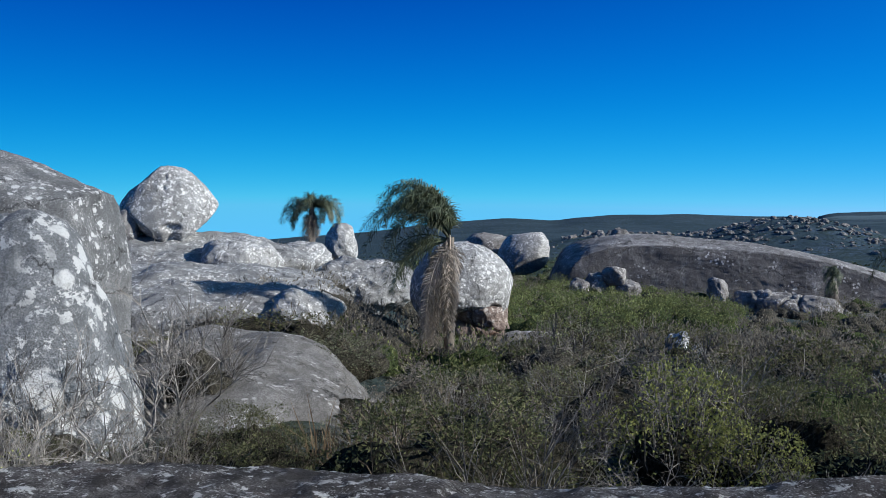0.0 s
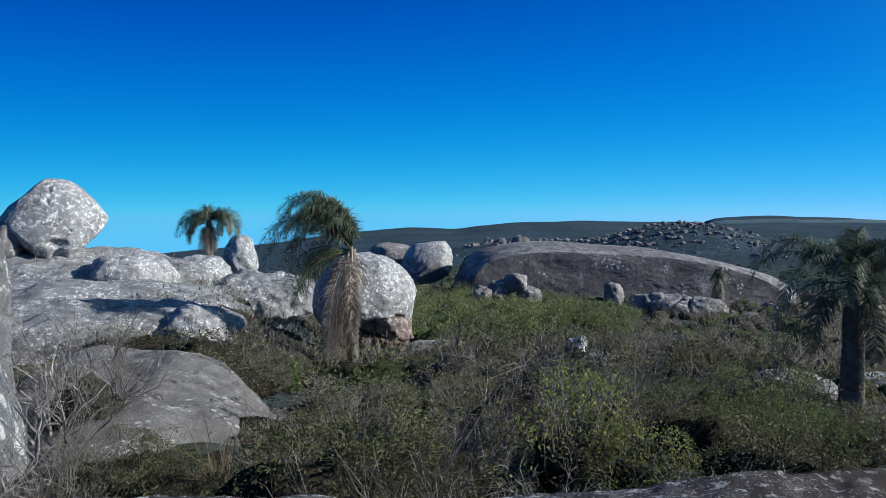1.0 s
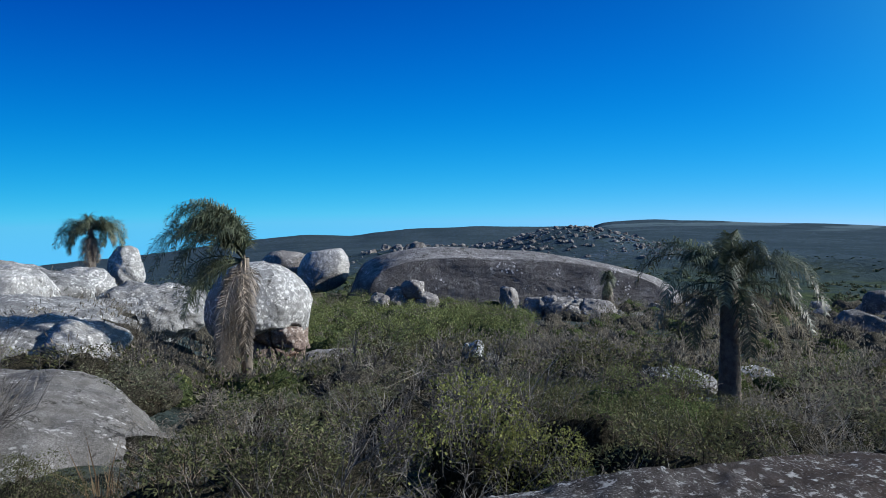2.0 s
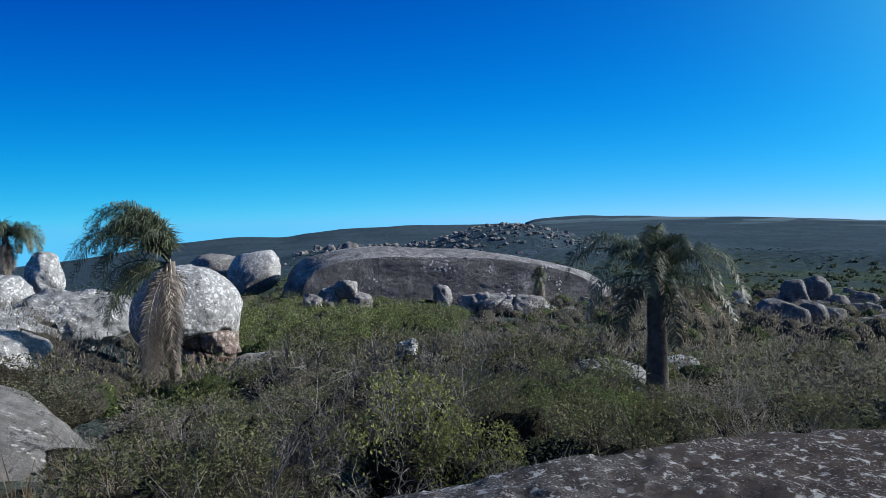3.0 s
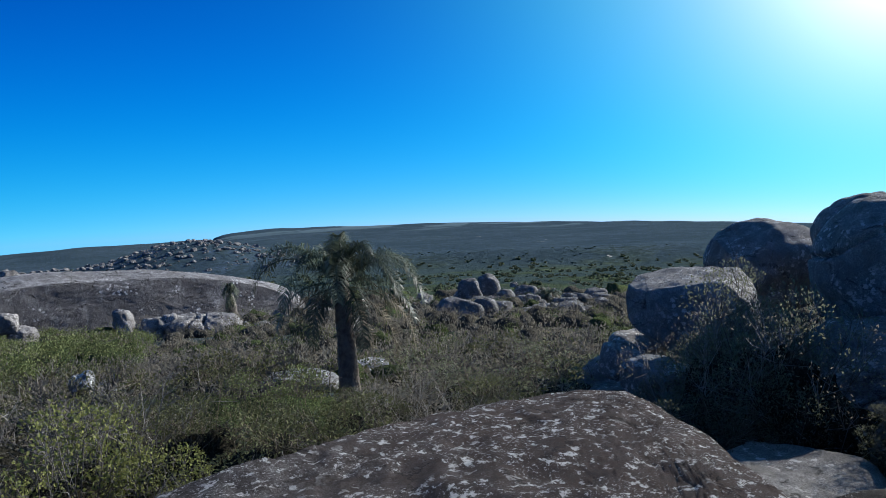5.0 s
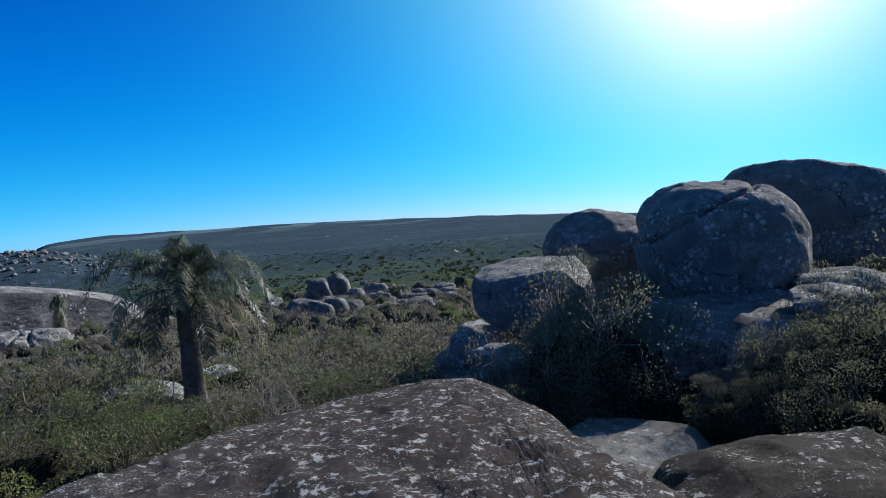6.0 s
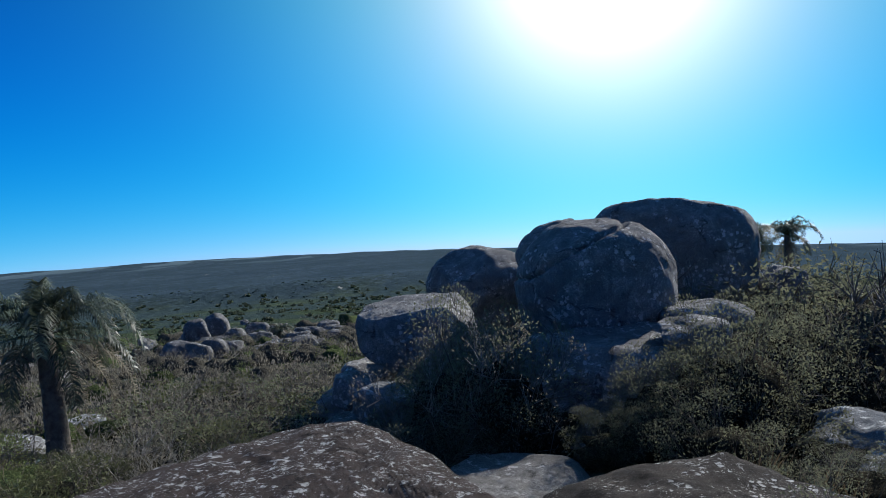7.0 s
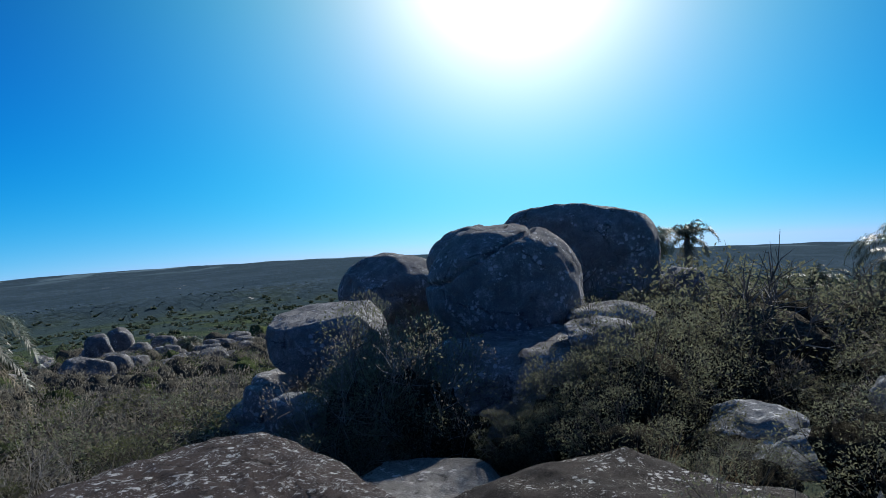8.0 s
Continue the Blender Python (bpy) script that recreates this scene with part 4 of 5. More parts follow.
def grass_tuft(name, label, seed, blades=70, height=0.55):
    rng = random.Random(seed)
    V, Fc = [], []
    for k in range(blades):
        a, r = rng.random() * 6.283, abs(rng.gauss(0, 0.14))
        x, y = r * math.cos(a), r * math.sin(a)
        h = height * rng.uniform(0.5, 1.2)
        lx, ly = rng.gauss(0, 0.18) + x * 1.2, rng.gauss(0, 0.18) + y * 1.2
        w = rng.uniform(0.004, 0.008)
        px, py = -math.sin(a) * w, math.cos(a) * w
        n = len(V)
        V += [(x - px, y - py, -0.03), (x + px, y + py, -0.03), (x + lx * 0.4 + px, y + ly * 0.4 + py, h * 0.6), (x + lx * 0.4 - px, y + ly * 0.4 - py, h * 0.6), (x + lx, y + ly, h)]
        Fc += [(n, n + 1, n + 2, n + 3), (n + 3, n + 2, n + 4)]
    me = bpy.data.meshes.new(name)
    me.from_pydata(V, [], Fc)
    me.materials.append(GRASS_DRY)
    return tagged(new(name, me), label, "grass", "dry grass tufts")


# models first, each then copied to its places; the first of each is moved to a place too
NEAR = {
    "yellow": [shrub("leafy_shrub", "yellow-green leafy bush with pale twigs", TWIG_GREY, LEAF_YELLOW, 100 + k, 1.6, 0.85, 44, 5, 0.30, 44, 0.028, 1.6, puff=0.20, radius=0.011, fine=0.003, shell=0.42, core=0.46, group="leafy bushes") for k in range(2)],
    "green": [shrub("green_shrub", "dense green bush growing among dry brush", TWIG_BROWN, LEAF_GREEN, 110 + k, 1.2, 0.8, 30, 5, 0.28, 190, 0.0125, 2.6, puff=0.20, radius=0.009, fine=0.002, core=0.68, group="green bushes") for k in range(2)],
    "fresh": [shrub("fresh_shrub", "rounded bright olive-green bush among dry brush", TWIG_BROWN, LEAF_HOLLOW, 115 + k, 1.2, 0.85, 30, 3, 0.26, 190, 0.0125, 2.4, puff=0.24, radius=0.009, fine=0.002, core=0.72, group="bright rounded bushes", inside=THICKET_SCRUB) for k in range(2)],
    "olive": [shrub("olive_shrub", "olive-green bush with open woody branches", TWIG_BROWN, LEAF_OLIVE, 120 + k, 1.5, 0.85, 26, 5, 0.34, 175, 0.0128, 2.6, puff=0.25, radius=0.012, fine=0.0026, shell=0.5, core=0.58, group="olive bushes") for k in range(3)],
    "dun": [shrub("dun_shrub", "grey-brown bush gone half dry", TWIG_PALE, LEAF_DUN, 130 + k, 1.2, 0.8, 26, 6, 0.38, 110, 0.0105, 2.6, puff=0.23, radius=0.009, fine=0.0022, group="half-dry bushes") for k in range(3)],
    "bare": [shrub("bare_shrub", "bare grey twiggy bush without leaves", TWIG_PALE if k == 0 else TWIG_GREY, None, 140 + k, 1.3, 0.8, 34, 11, 0.36, radius=0.009, fine=0.0024, shell=0.35, core=0.42, group="bare bushes", inside=THICKET_DUN) for k in range(3)],
    "whip": [dead_shrub("dead_shrub", "dead shrub with long pale crooked branches", 150 + k, 2.0, "dead shrubs") for k in range(2)],
    "grass": [grass_tuft("grass_tuft", "tuft of dry straw-coloured grass", 160 + k) for k in range(2)],
}
MID = {
    "green": [shrub("green_shrub", "rounded green bush on the slope", TWIG_BROWN, LEAF_GREEN, 210 + k, 1.3, 0.9, 22, 3, 0.32, 52, 0.034, 2.2, puff=0.27, radius=0.010, fine=0.004, core=0.68, group="green slope bushes") for k in range(2)],
    "olive": [shrub("olive_shrub", "olive-green bush on the slope", TWIG_BROWN, LEAF_OLIVE, 220 + k, 1.4, 0.9, 22, 3, 0.36, 62, 0.027, 2.3, puff=0.27, radius=0.010, fine=0.004, core=0.64, group="olive slope bushes") for k in range(2)],
    "dun": [shrub("dun_shrub", "grey-brown brush on the slope", TWIG_GREY, LEAF_DUN, 230 + k, 1.2, 0.9, 22, 6, 0.42, 42, 0.026, 4.0, puff=0.29, radius=0.009, fine=0.004, core=0.66, group="dry slope brush", inside=THICKET_DUN) for k in range(3)],
    "bare": [shrub("bare_shrub", "bare twiggy brush on the slope", TWIG_GREY, None, 240 + k, 1.3, 0.9, 22, 8, 0.38, radius=0.009, fine=0.005, shell=0.4, core=0.66, group="bare slope brush", inside=THICKET_DUN) for k in range(2)],
}
_used = set()


def plant(model, x, y, scale, turn, tall=1.0, sink=0.05):
    at = pose(x, y, float(ground_z(x, y)) - sink, 0, 0, turn)
    size = Vector((scale, scale, scale * tall))
    if model.name not in _used:
        _used.add(model.name)
        model.matrix_basis = at @ Matrix.Diagonal((*size, 1))
        return model
    own = model.scale
    return copy_thing(model, at @ Matrix.Diagonal((size[0] / own[0], size[1] / own[1], size[2] / own[2], 1)))


def clear_of_rock(x, y, margin):
    if math.hypot(x, y) < float(summit_edge(math.degrees(math.atan2(x, y)))) * 1.08 + margin:
        return False
    return all((x - fx) ** 2 + (y - fy) ** 2 > (fr + margin * 0.4) ** 2 for fx, fy, fr in FOOTPRINTS)


def crown_limit(az, r):
    """How far below level the brush tops stay, in degrees, near the summit."""
    side = float(np.interp(az, (-40, -20, -8, -3, 4, 7, 16, 24, 34, 44, 56, 60, 64, 70, 73, 77), (14.0, 14.5, 16.5, 16.8, 16.6, 13.6, 12.4, 12.4, 15.2, 14.0, 13.0, 12.0, 9.3, 8.8, 17.0, 17.0)))
    slope = float(np.interp(r, (5, 8, 11, 15, 20, 30), (18.5, 12.8, 9.6, 7.6, 6.6, 5.8)))
    w = float(smooth01((az - 75) / 6))
    return side * (1 - w) + slope * w


rng = random.Random(11)
placed = []


def too_close(x, y, gap):
    return any((x - a) ** 2 + (y - b) ** 2 < (gap * 0.5 + c * 0.5) ** 2 for a, b, c in placed)


def pick(az, r, x, y):
    """The kind of bush that grows at a place."""
    n = noise.noise((x * 0.16, y * 0.16, 2.0))
    u = rng.random()
    if az > 77:
        return "olive" if u < 0.72 else ("dun" if u < 0.86 else "bare")
    if 60 < az <= 77:
        return "dun" if u < 0.45 else ("olive" if u < 0.8 else "bare")
    if az < -6:
        return "bare" if u < 0.22 else ("green" if u < 0.58 else ("dun" if u < 0.76 else "olive"))
    if 12 < az < 34 and r > 11:
        return "green" if u < 0.34 + 0.8 * n else ("dun" if u < 0.85 else "bare")
    if 8 < az < 42:
        return "green" if u < 0.45 else ("dun" if u < 0.68 else ("olive" if u < 0.84 else "bare"))
    return "dun" if u < 0.48 else ("bare" if u < 0.68 else ("green" if u < 0.84 + 0.3 * n else "olive"))


# bushes that stand out; olives near (11.4, 2.6) are added to shade the hollow floor
for kind, k, x, y, s, tall in (("yellow", 0, 2.75, 8.9, 1.15, 1.05), ("yellow", 1, 3.5, 8.4, 0.9, 1.0), ("yellow", 0, 3.75, 7.9, 0.66, 0.95), ("bare", 1, 1.5, 9.6, 1.2, 1.05), ("yellow", 0, 3.2, 9.6, 1.05, 1.05), ("dun", 1, 1.3, 8.8, 1.05, 0.95), ("whip", 0, 2.0, 8.0, 0.7, 0.9), ("whip", 1, 2.5, 7.7, 0.66, 0.9),
                              ("whip", 0, -3.3, 6.6, 1.05, 1.0), ("whip", 1, -4.4, 7.8, 1.15, 1.0), ("whip", 0, -5.2, 8.6, 1.15, 1.0), ("whip", 1, -3.6, 8.3, 1.0, 1.0), ("bare", 0, -4.0, 6.9, 1.0, 1.0), ("bare", 1, -2.8, 7.2, 0.9, 1.0), ("bare", 2, -5.0, 9.4, 1.2, 1.1), ("dun", 0, -3.1, 9.2, 0.9, 0.9), ("green", 1, -2.4, 9.2, 0.85, 0.9), ("olive", 0, -1.3, 8.6, 0.7, 0.9), ("bare", 0, -0.9, 7.6, 0.8, 0.9), ("green", 0, -1.4, 6.6, 0.7, 0.9), ("whip", 0, -4.4, 12.2, 1.35, 1.2), ("whip", 1, -4.0, 11.2, 1.15, 1.15), ("bare", 1, -4.1, 12.6, 1.4, 1.3),
                              ("yellow", 1, -4.2, 6.6, 0.72, 1.0), ("olive", 1, -3.7, 7.5, 0.75, 0.9), ("green", 0, -4.8, 8.2, 0.85, 0.9), ("bare", 2, -4.5, 7.2, 1.0, 1.1), ("bare", 0, -5.4, 8.0, 1.1, 1.1), ("dun", 2, -3.5, 6.0, 0.6, 0.8), ("olive", 2, -2.7, 8.4, 0.8, 0.95), ("bare", 1, -3.2, 7.9, 1.0, 1.1), ("whip", 1, 1.2, 7.6, 0.6, 0.9), ("whip", 0, 2.2, 7.3, 0.6, 0.9), ("green", 0, -1.9, 8.0, 0.8, 1.0),
                              ("green", 0, 4.7, 9.4, 1.2, 1.15), ("green", 1, 6.0, 9.4, 1.15, 1.0), ("dun", 0, 5.6, 7.6, 0.8, 0.9), ("bare", 1, 5.3, 8.4, 0.9, 0.9), ("fresh", 1, 6.0, 12.4, 1.5, 1.05), ("fresh", 0, 7.6, 12.7, 1.6, 1.05), ("green", 1, 4.9, 13.0, 1.5, 1.0), ("fresh", 1, 8.9, 13.2, 1.4, 0.95), ("dun", 0, 6.6, 11.2, 1.2, 0.9), ("green", 1, 8.4, 11.8, 1.25, 0.85),
                              ("olive", 0, 13.0, 6.3, 1.35, 1.1), ("dun", 1, 12.6, 6.0, 2.0, 1.3), ("olive", 1, 12.5, 5.3, 1.75, 1.3), ("dun", 2, 12.6, 4.7, 1.7, 1.1),
                              ("olive", 2, 13.0, 6.2, 1.6, 1.4), ("olive", 1, 13.1, 5.0, 1.5, 1.1), ("olive", 0, 11.8, 5.6, 1.3, 1.1), ("dun", 0, 11.7, 6.3, 1.4, 1.0), ("olive", 2, 14.4, 7.2, 1.4, 1.1), ("olive", 1, 11.9, 4.9, 1.2, 1.0), ("olive", 0, 13.4, 1.75, 1.5, 1.15), ("olive", 2, 12.6, 2.3, 1.1, 1.1), ("olive", 1, 12.2, 1.7, 1.3, 1.1), ("olive", 2, 13.0, 1.2, 1.6, 1.1), ("olive", 0, 11.6, 2.1, 0.9, 1.0), ("olive", 1, 12.0, 2.9, 0.8, 0.9), ("olive", 0, 11.3, 2.95, 0.75, 0.8), ("olive", 2, 11.4, 2.3, 0.8, 0.9), ("dun", 1, 14.4, 1.4, 1.3, 1.2), ("olive", 1, 15.4, 0.9, 1.5, 1.15), ("olive", 2, 16.8, 1.2, 1.6, 1.15), ("olive", 0, 12.6, 1.1, 1.1, 1.0), ("dun", 2, 13.6, 6.5, 1.9, 1.2), ("olive", 0, 13.7, 5.9, 1.7, 1.45), ("dun", 1, 14.6, 7.0, 1.9, 1.15)):
    plant(NEAR[kind][k], x, y, s, rng.uniform(0, 360), tall)
    placed.append((x, y, 0.9 * s))

# brush near the summit
made = 0
for trial in range(9000):
    az, r = rng.uniform(-40, 114), math.sqrt(rng.uniform(4.6 ** 2, 17.0 ** 2))
    x, y = r * math.sin(math.radians(az)), r * math.cos(math.radians(az))
    if made >= 138 or not clear_of_rock(x, y, 0.25):
        continue
    if 57 < az < 86 and r < (13 if 66 < az < 78.5 else 9.5):
        continue
    if 53 < az < 62 and r > 8.5:
        continue
    if 7 < az < 27 and r < 10.5 and rng.random() < 0.75:
        continue
    gap = 1.5
    if too_close(x, y, gap * rng.uniform(0.75, 1.1)):
        continue
    gz = float(ground_z(x, y))
    room = 1.65 - r * math.tan(math.radians(crown_limit(az, r))) - gz
    want = rng.uniform(1.2, 2.1) if -3 < az < 62 else (rng.uniform(1.3, 2.7) if az > 62 else rng.uniform(1.0, 1.8))
    high = min(want, room) * (rng.uniform(0.5, 1.0) if rng.random() < 0.6 else 1.0)
    if 7 < az < 27 and r < 9.5:
        high = min(high, rng.uniform(0.5, 0.9))
    if 86 < az < 99 and r < 15:
        high = min(high, 1.65 - r * math.tan(math.radians(15.8)) - gz)
    if high < 0.3:
        continue
    kind = pick(az, r, x, y)
    if kind == "bare" and az > 80:
        high *= 0.62
    model = rng.choice(NEAR[kind])
    own = {"green": 1.2, "olive": 1.5, "dun": 1.2, "bare": 1.3}[kind]
    wide = min(max(high / own, 0.85), 1.45) * rng.uniform(1.0, 1.25)
    plant(model, x, y, wide, rng.uniform(0, 360), high / own / wide)
    placed.append((x, y, gap))
    made += 1

# dry grass along the edge of the bare rock
for trial in range(900):
    az, r = rng.uniform(-40, 112), math.sqrt(rng.uniform(4.1 ** 2, 12.0 ** 2))
    x, y = r * math.sin(math.radians(az)), r * math.cos(math.radians(az))
    if 58 < az < 84 or noise.noise((x * 0.5, y * 0.5, 6.0)) < 0.25 or not clear_of_rock(x, y, 0.1):
        continue
    plant(rng.choice(NEAR["grass"]), x, y, rng.uniform(0.8, 1.6), rng.uniform(0, 360), rng.uniform(0.7, 1.2))

# rusty grass in the joints at the rim
for x, y, size in ((8.1, 2.95, 0.7), (8.3, 3.15, 0.6), (-1.1, 5.9, 1.0), (-0.9, 6.2, 1.0), (-0.25, 5.6, 0.9), (-3.3, 6.1, 1.0), (0.1, 5.9, 0.9)):
    plant(rng.choice(NEAR["grass"]), x, y, size, rng.uniform(0, 360), 0.9)

# brush farther down the slope
made = 0
placed = []
for trial in range(9000):
    az, r = rng.uniform(-36, 112), math.sqrt(rng.uniform(17.0 ** 2, 34.0 ** 2))
    x, y = r * math.sin(math.radians(az)), r * math.cos(math.radians(az))
    if made >= 235 or not clear_of_rock(x, y, 0.2):
        continue
    gap = 1.5
    if too_close(x, y, gap * rng.uniform(0.8, 1.2)):
        continue
    kind = pick(az, r, x, y)
    if az < -3 and rng.random() < 0.35:
        continue
    high = rng.uniform(1.1, 1.9) * (0.65 if az < -3 else 1.0)
    if az > 78:
        high = min(rng.uniform(1.2, 2.8), max(0.6, 1.65 - r * math.tan(math.radians(5.7)) - float(ground_z(x, y))))
    low = float(np.interp(az, (-6, -4, 4, 7, 30, 33, 40, 43), (11, 15.8, 15.8, 11, 11, 14.8, 14.8, 11)))
    if az < 76:
        high = min(high, 1.65 - r * math.tan(math.radians(low)) - float(ground_z(x, y)))
    if high < 0.25:
        continue
    wide = max(high / 1.25, 1.0) * rng.uniform(1.0, 1.3)
    plant(rng.choice(MID[kind]), x, y, wide * 1.1, rng.uniform(0, 360), high / 1.25 / wide)
    placed.append((x, y, gap))
    made += 1


# dry brush rooted in the joints of the outcrop
for x, y, z in ((-9.12, 41.51, -4.42), (-8.59, 32.69, -3.81), (-6.09, 26.82, -3.88), (-5.67, 36.56, -4.38), (-9.35, 28.51, -3.44), (-8.20, 43.74, -4.79), (-6.84, 23.53, -3.41), (-3.74, 30.77, -3.96), (-11.38, 32.04, -3.61), (-7.32, 29.61, -3.59), (-4.86, 28.59, -3.79)):
    for k in range(2):
        ob = plant(rng.choice(MID["bare"] + MID["dun"]), x + rng.uniform(-0.5, 0.5), y + rng.uniform(-0.3, 0.3), rng.uniform(0.7, 1.0), rng.uniform(0, 360))
        ob.matrix_basis.translation.z = z - 0.75


def scrub_cover(name, label, leaf, count, az_lo, az_hi, r_lo, r_hi, seed, size, quads, leaf_size, keep, inside, core=0.7, flat=0.75, slim=0.6, swell=200):
    """Low scrub in uncounted mounds of leaves over the land."""
    g = np.random.RandomState(seed)
    az = np.radians(g.uniform(az_lo, az_hi, count))
    r = np.exp(g.uniform(math.log(r_lo), math.log(r_hi), count))
    x, y = r * np.sin(az), r * np.cos(az)
    ok = np.array([noise.noise((a * keep[0], b * keep[0], keep[1])) > keep[2] for a, b in zip(x, y)])
    for fx, fy, fr in FOOTPRINTS:
        ok &= (x - fx) ** 2 + (y - fy) ** 2 > (fr * 0.9) ** 2
    x, y, r = x[ok], y[ok], r[ok]
    z = ground_z(x, y)
    n = len(x)
    grow_by = size * g.uniform(0.6, 1.4, n) * np.maximum(1, r / swell)
    # added domes, dark for the shade inside each mound; bare without quads
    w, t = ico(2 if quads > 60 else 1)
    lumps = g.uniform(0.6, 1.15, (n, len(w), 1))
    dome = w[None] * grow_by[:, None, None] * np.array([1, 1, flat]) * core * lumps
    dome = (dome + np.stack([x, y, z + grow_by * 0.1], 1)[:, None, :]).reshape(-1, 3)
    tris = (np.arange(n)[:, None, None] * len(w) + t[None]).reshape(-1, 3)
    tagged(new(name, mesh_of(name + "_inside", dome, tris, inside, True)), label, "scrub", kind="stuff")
    if quads == 0:
        return None
    d = g.normal(0, 1, (n, quads, 3))
    d /= np.linalg.norm(d, axis=2, keepdims=True)
    d[:, :, 2] = np.abs(d[:, :, 2])
    # leaves gather in a few lobes on each mound
    lobes = g.normal(0, 1, (n, 7, 3))
    lobes[:, :, 2] = np.abs(lobes[:, :, 2])
    lobes /= np.linalg.norm(lobes, axis=2, keepdims=True)
    own = lobes[np.arange(n)[:, None], g.randint(0, 7, (n, quads))]
    c = (own * 0.62 + d * 0.42) * g.uniform(0.85, 1.1, (n, quads, 1))
    c = np.stack([x, y, z], 1)[:, None, :] + c * grow_by[:, None, None] * np.array([1, 1, flat + 0.1])
    s = leaf_size * np.maximum(1, r / 90)
    f = d + own * 0.4 + g.normal(0, 0.45, d.shape) + np.array([0, 0, 0.5 if slim < 0.4 else 0.0])
    f /= np.linalg.norm(f, axis=2, keepdims=True)
    side = np.cross(f, g.normal(0, 1, f.shape))
    side /= np.linalg.norm(side, axis=2, keepdims=True) + 1e-9
    w = s[:, None, None]
    verts = np.stack([c - f * w, c + side * w * slim, c + f * w, c - side * w * slim], 2).reshape(-1, 3)
    faces = np.arange(n * quads)[:, None] * 4 + np.array([[0, 1, 2, 3]])
    return tagged(new(name, mesh_of(name, verts, faces, leaf)), label, "scrub", kind="stuff")


scrub_cover("slope_brush", "grey-brown brush covering the middle slope", LEAF_DUN, 1250, -16, 76, 24, 110, 31, 1.5, 110, 0.105, (0.09, 3.0, -0.30), THICKET_DUN, core=0.58, flat=0.75, slim=0.24, swell=60)
scrub_cover("slope_brush", "dull green bushes mixed into the slope brush", LEAF_HOLLOW, 420, -16, 76, 20, 115, 36, 1.45, 130, 0.066, (0.07, 12.0, -0.08), THICKET_SCRUB, core=0.60, flat=0.8, swell=60)
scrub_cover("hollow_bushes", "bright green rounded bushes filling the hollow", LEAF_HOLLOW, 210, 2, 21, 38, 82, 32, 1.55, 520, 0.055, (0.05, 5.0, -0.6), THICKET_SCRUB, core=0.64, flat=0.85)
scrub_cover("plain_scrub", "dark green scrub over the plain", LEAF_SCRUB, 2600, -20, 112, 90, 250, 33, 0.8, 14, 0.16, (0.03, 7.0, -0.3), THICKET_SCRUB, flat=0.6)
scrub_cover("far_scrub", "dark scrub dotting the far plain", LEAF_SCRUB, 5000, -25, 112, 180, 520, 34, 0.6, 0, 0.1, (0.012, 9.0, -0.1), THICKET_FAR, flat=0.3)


# ---- palms ----
def frond_mesh(name, rng, start, heading, rise, length, sag, wind, material, pairs=78, leaflet=0.66, hang=0.95, width=0.028, plume=0.9, rib=0.030):
    """One feather leaf: an arching midrib and two rows of drooping leaflets."""
    a = math.radians(heading)
    d = np.array([math.sin(a) * math.cos(rise), math.cos(a) * math.cos(rise), math.sin(rise)])
    steps, p = 16, np.array(start, float)
    pts, dirs = [p], [d]
    for k in range(steps):
        d = d + np.array([wind[0], wind[1], -sag * (0.30 + 1.9 * (k / steps) ** 1.3)]) / steps
        d = d / np.linalg.norm(d)
        p = p + d * length / steps
        pts.append(p)
        dirs.append(d)
    v, f = prisms([(pts[k], pts[k + 1], rib * (1 - k / steps) + 0.004, rib * (1 - (k + 1) / steps) + 0.004) for k in range(steps)])
    V, Fc = v.tolist(), f.tolist()
    for k in range(pairs):
        s = 0.14 + 0.86 * (k + rng.random() * 0.6) / pairs
        i = min(int(s * steps), steps - 1)
        t = s * steps - i
        at, e = pts[i] * (1 - t) + pts[i + 1] * t, dirs[i]
        side = np.cross(e, (0, 0, 1.0))
        side = side / (np.linalg.norm(side) + 1e-6)
        up = np.cross(side, e)
        for sgn in (-1, 1):
            size = leaflet * (0.35 + 0.65 * math.sin(math.pi * min(1.0, 0.18 + 0.82 * s) ** 0.8)) * rng.uniform(0.75, 1.15)
            o = side * sgn * rng.uniform(0.4, 1.0) + e * rng.uniform(0.35, 0.8) + up * rng.uniform(-0.65 * plume, plume)
            o = o / np.linalg.norm(o)
            mid = at + o * size * 0.5 + np.array([wind[0], wind[1], 0]) * 0.03
            o2 = o + np.array([wind[0] * 0.3, wind[1] * 0.3, -hang * rng.uniform(0.6, 1.4)])
            tip = mid + o2 / np.linalg.norm(o2) * size * 0.55
            wd = np.cross(o, up)
            wd = wd / (np.linalg.norm(wd) + 1e-6) * width * 0.5
            n = len(V)
            V += [(at - wd * 0.6).tolist(), (at + wd * 0.6).tolist(), (mid + wd).tolist(), (mid - wd).tolist(), tip.tolist()]
            Fc += [[n, n + 1, n + 2, n + 3], [n + 3, n + 2, n + 4]]
    me = bpy.data.meshes.new(name)
    me.from_pydata(V, [], Fc)
    me.materials.append(material)
    return me


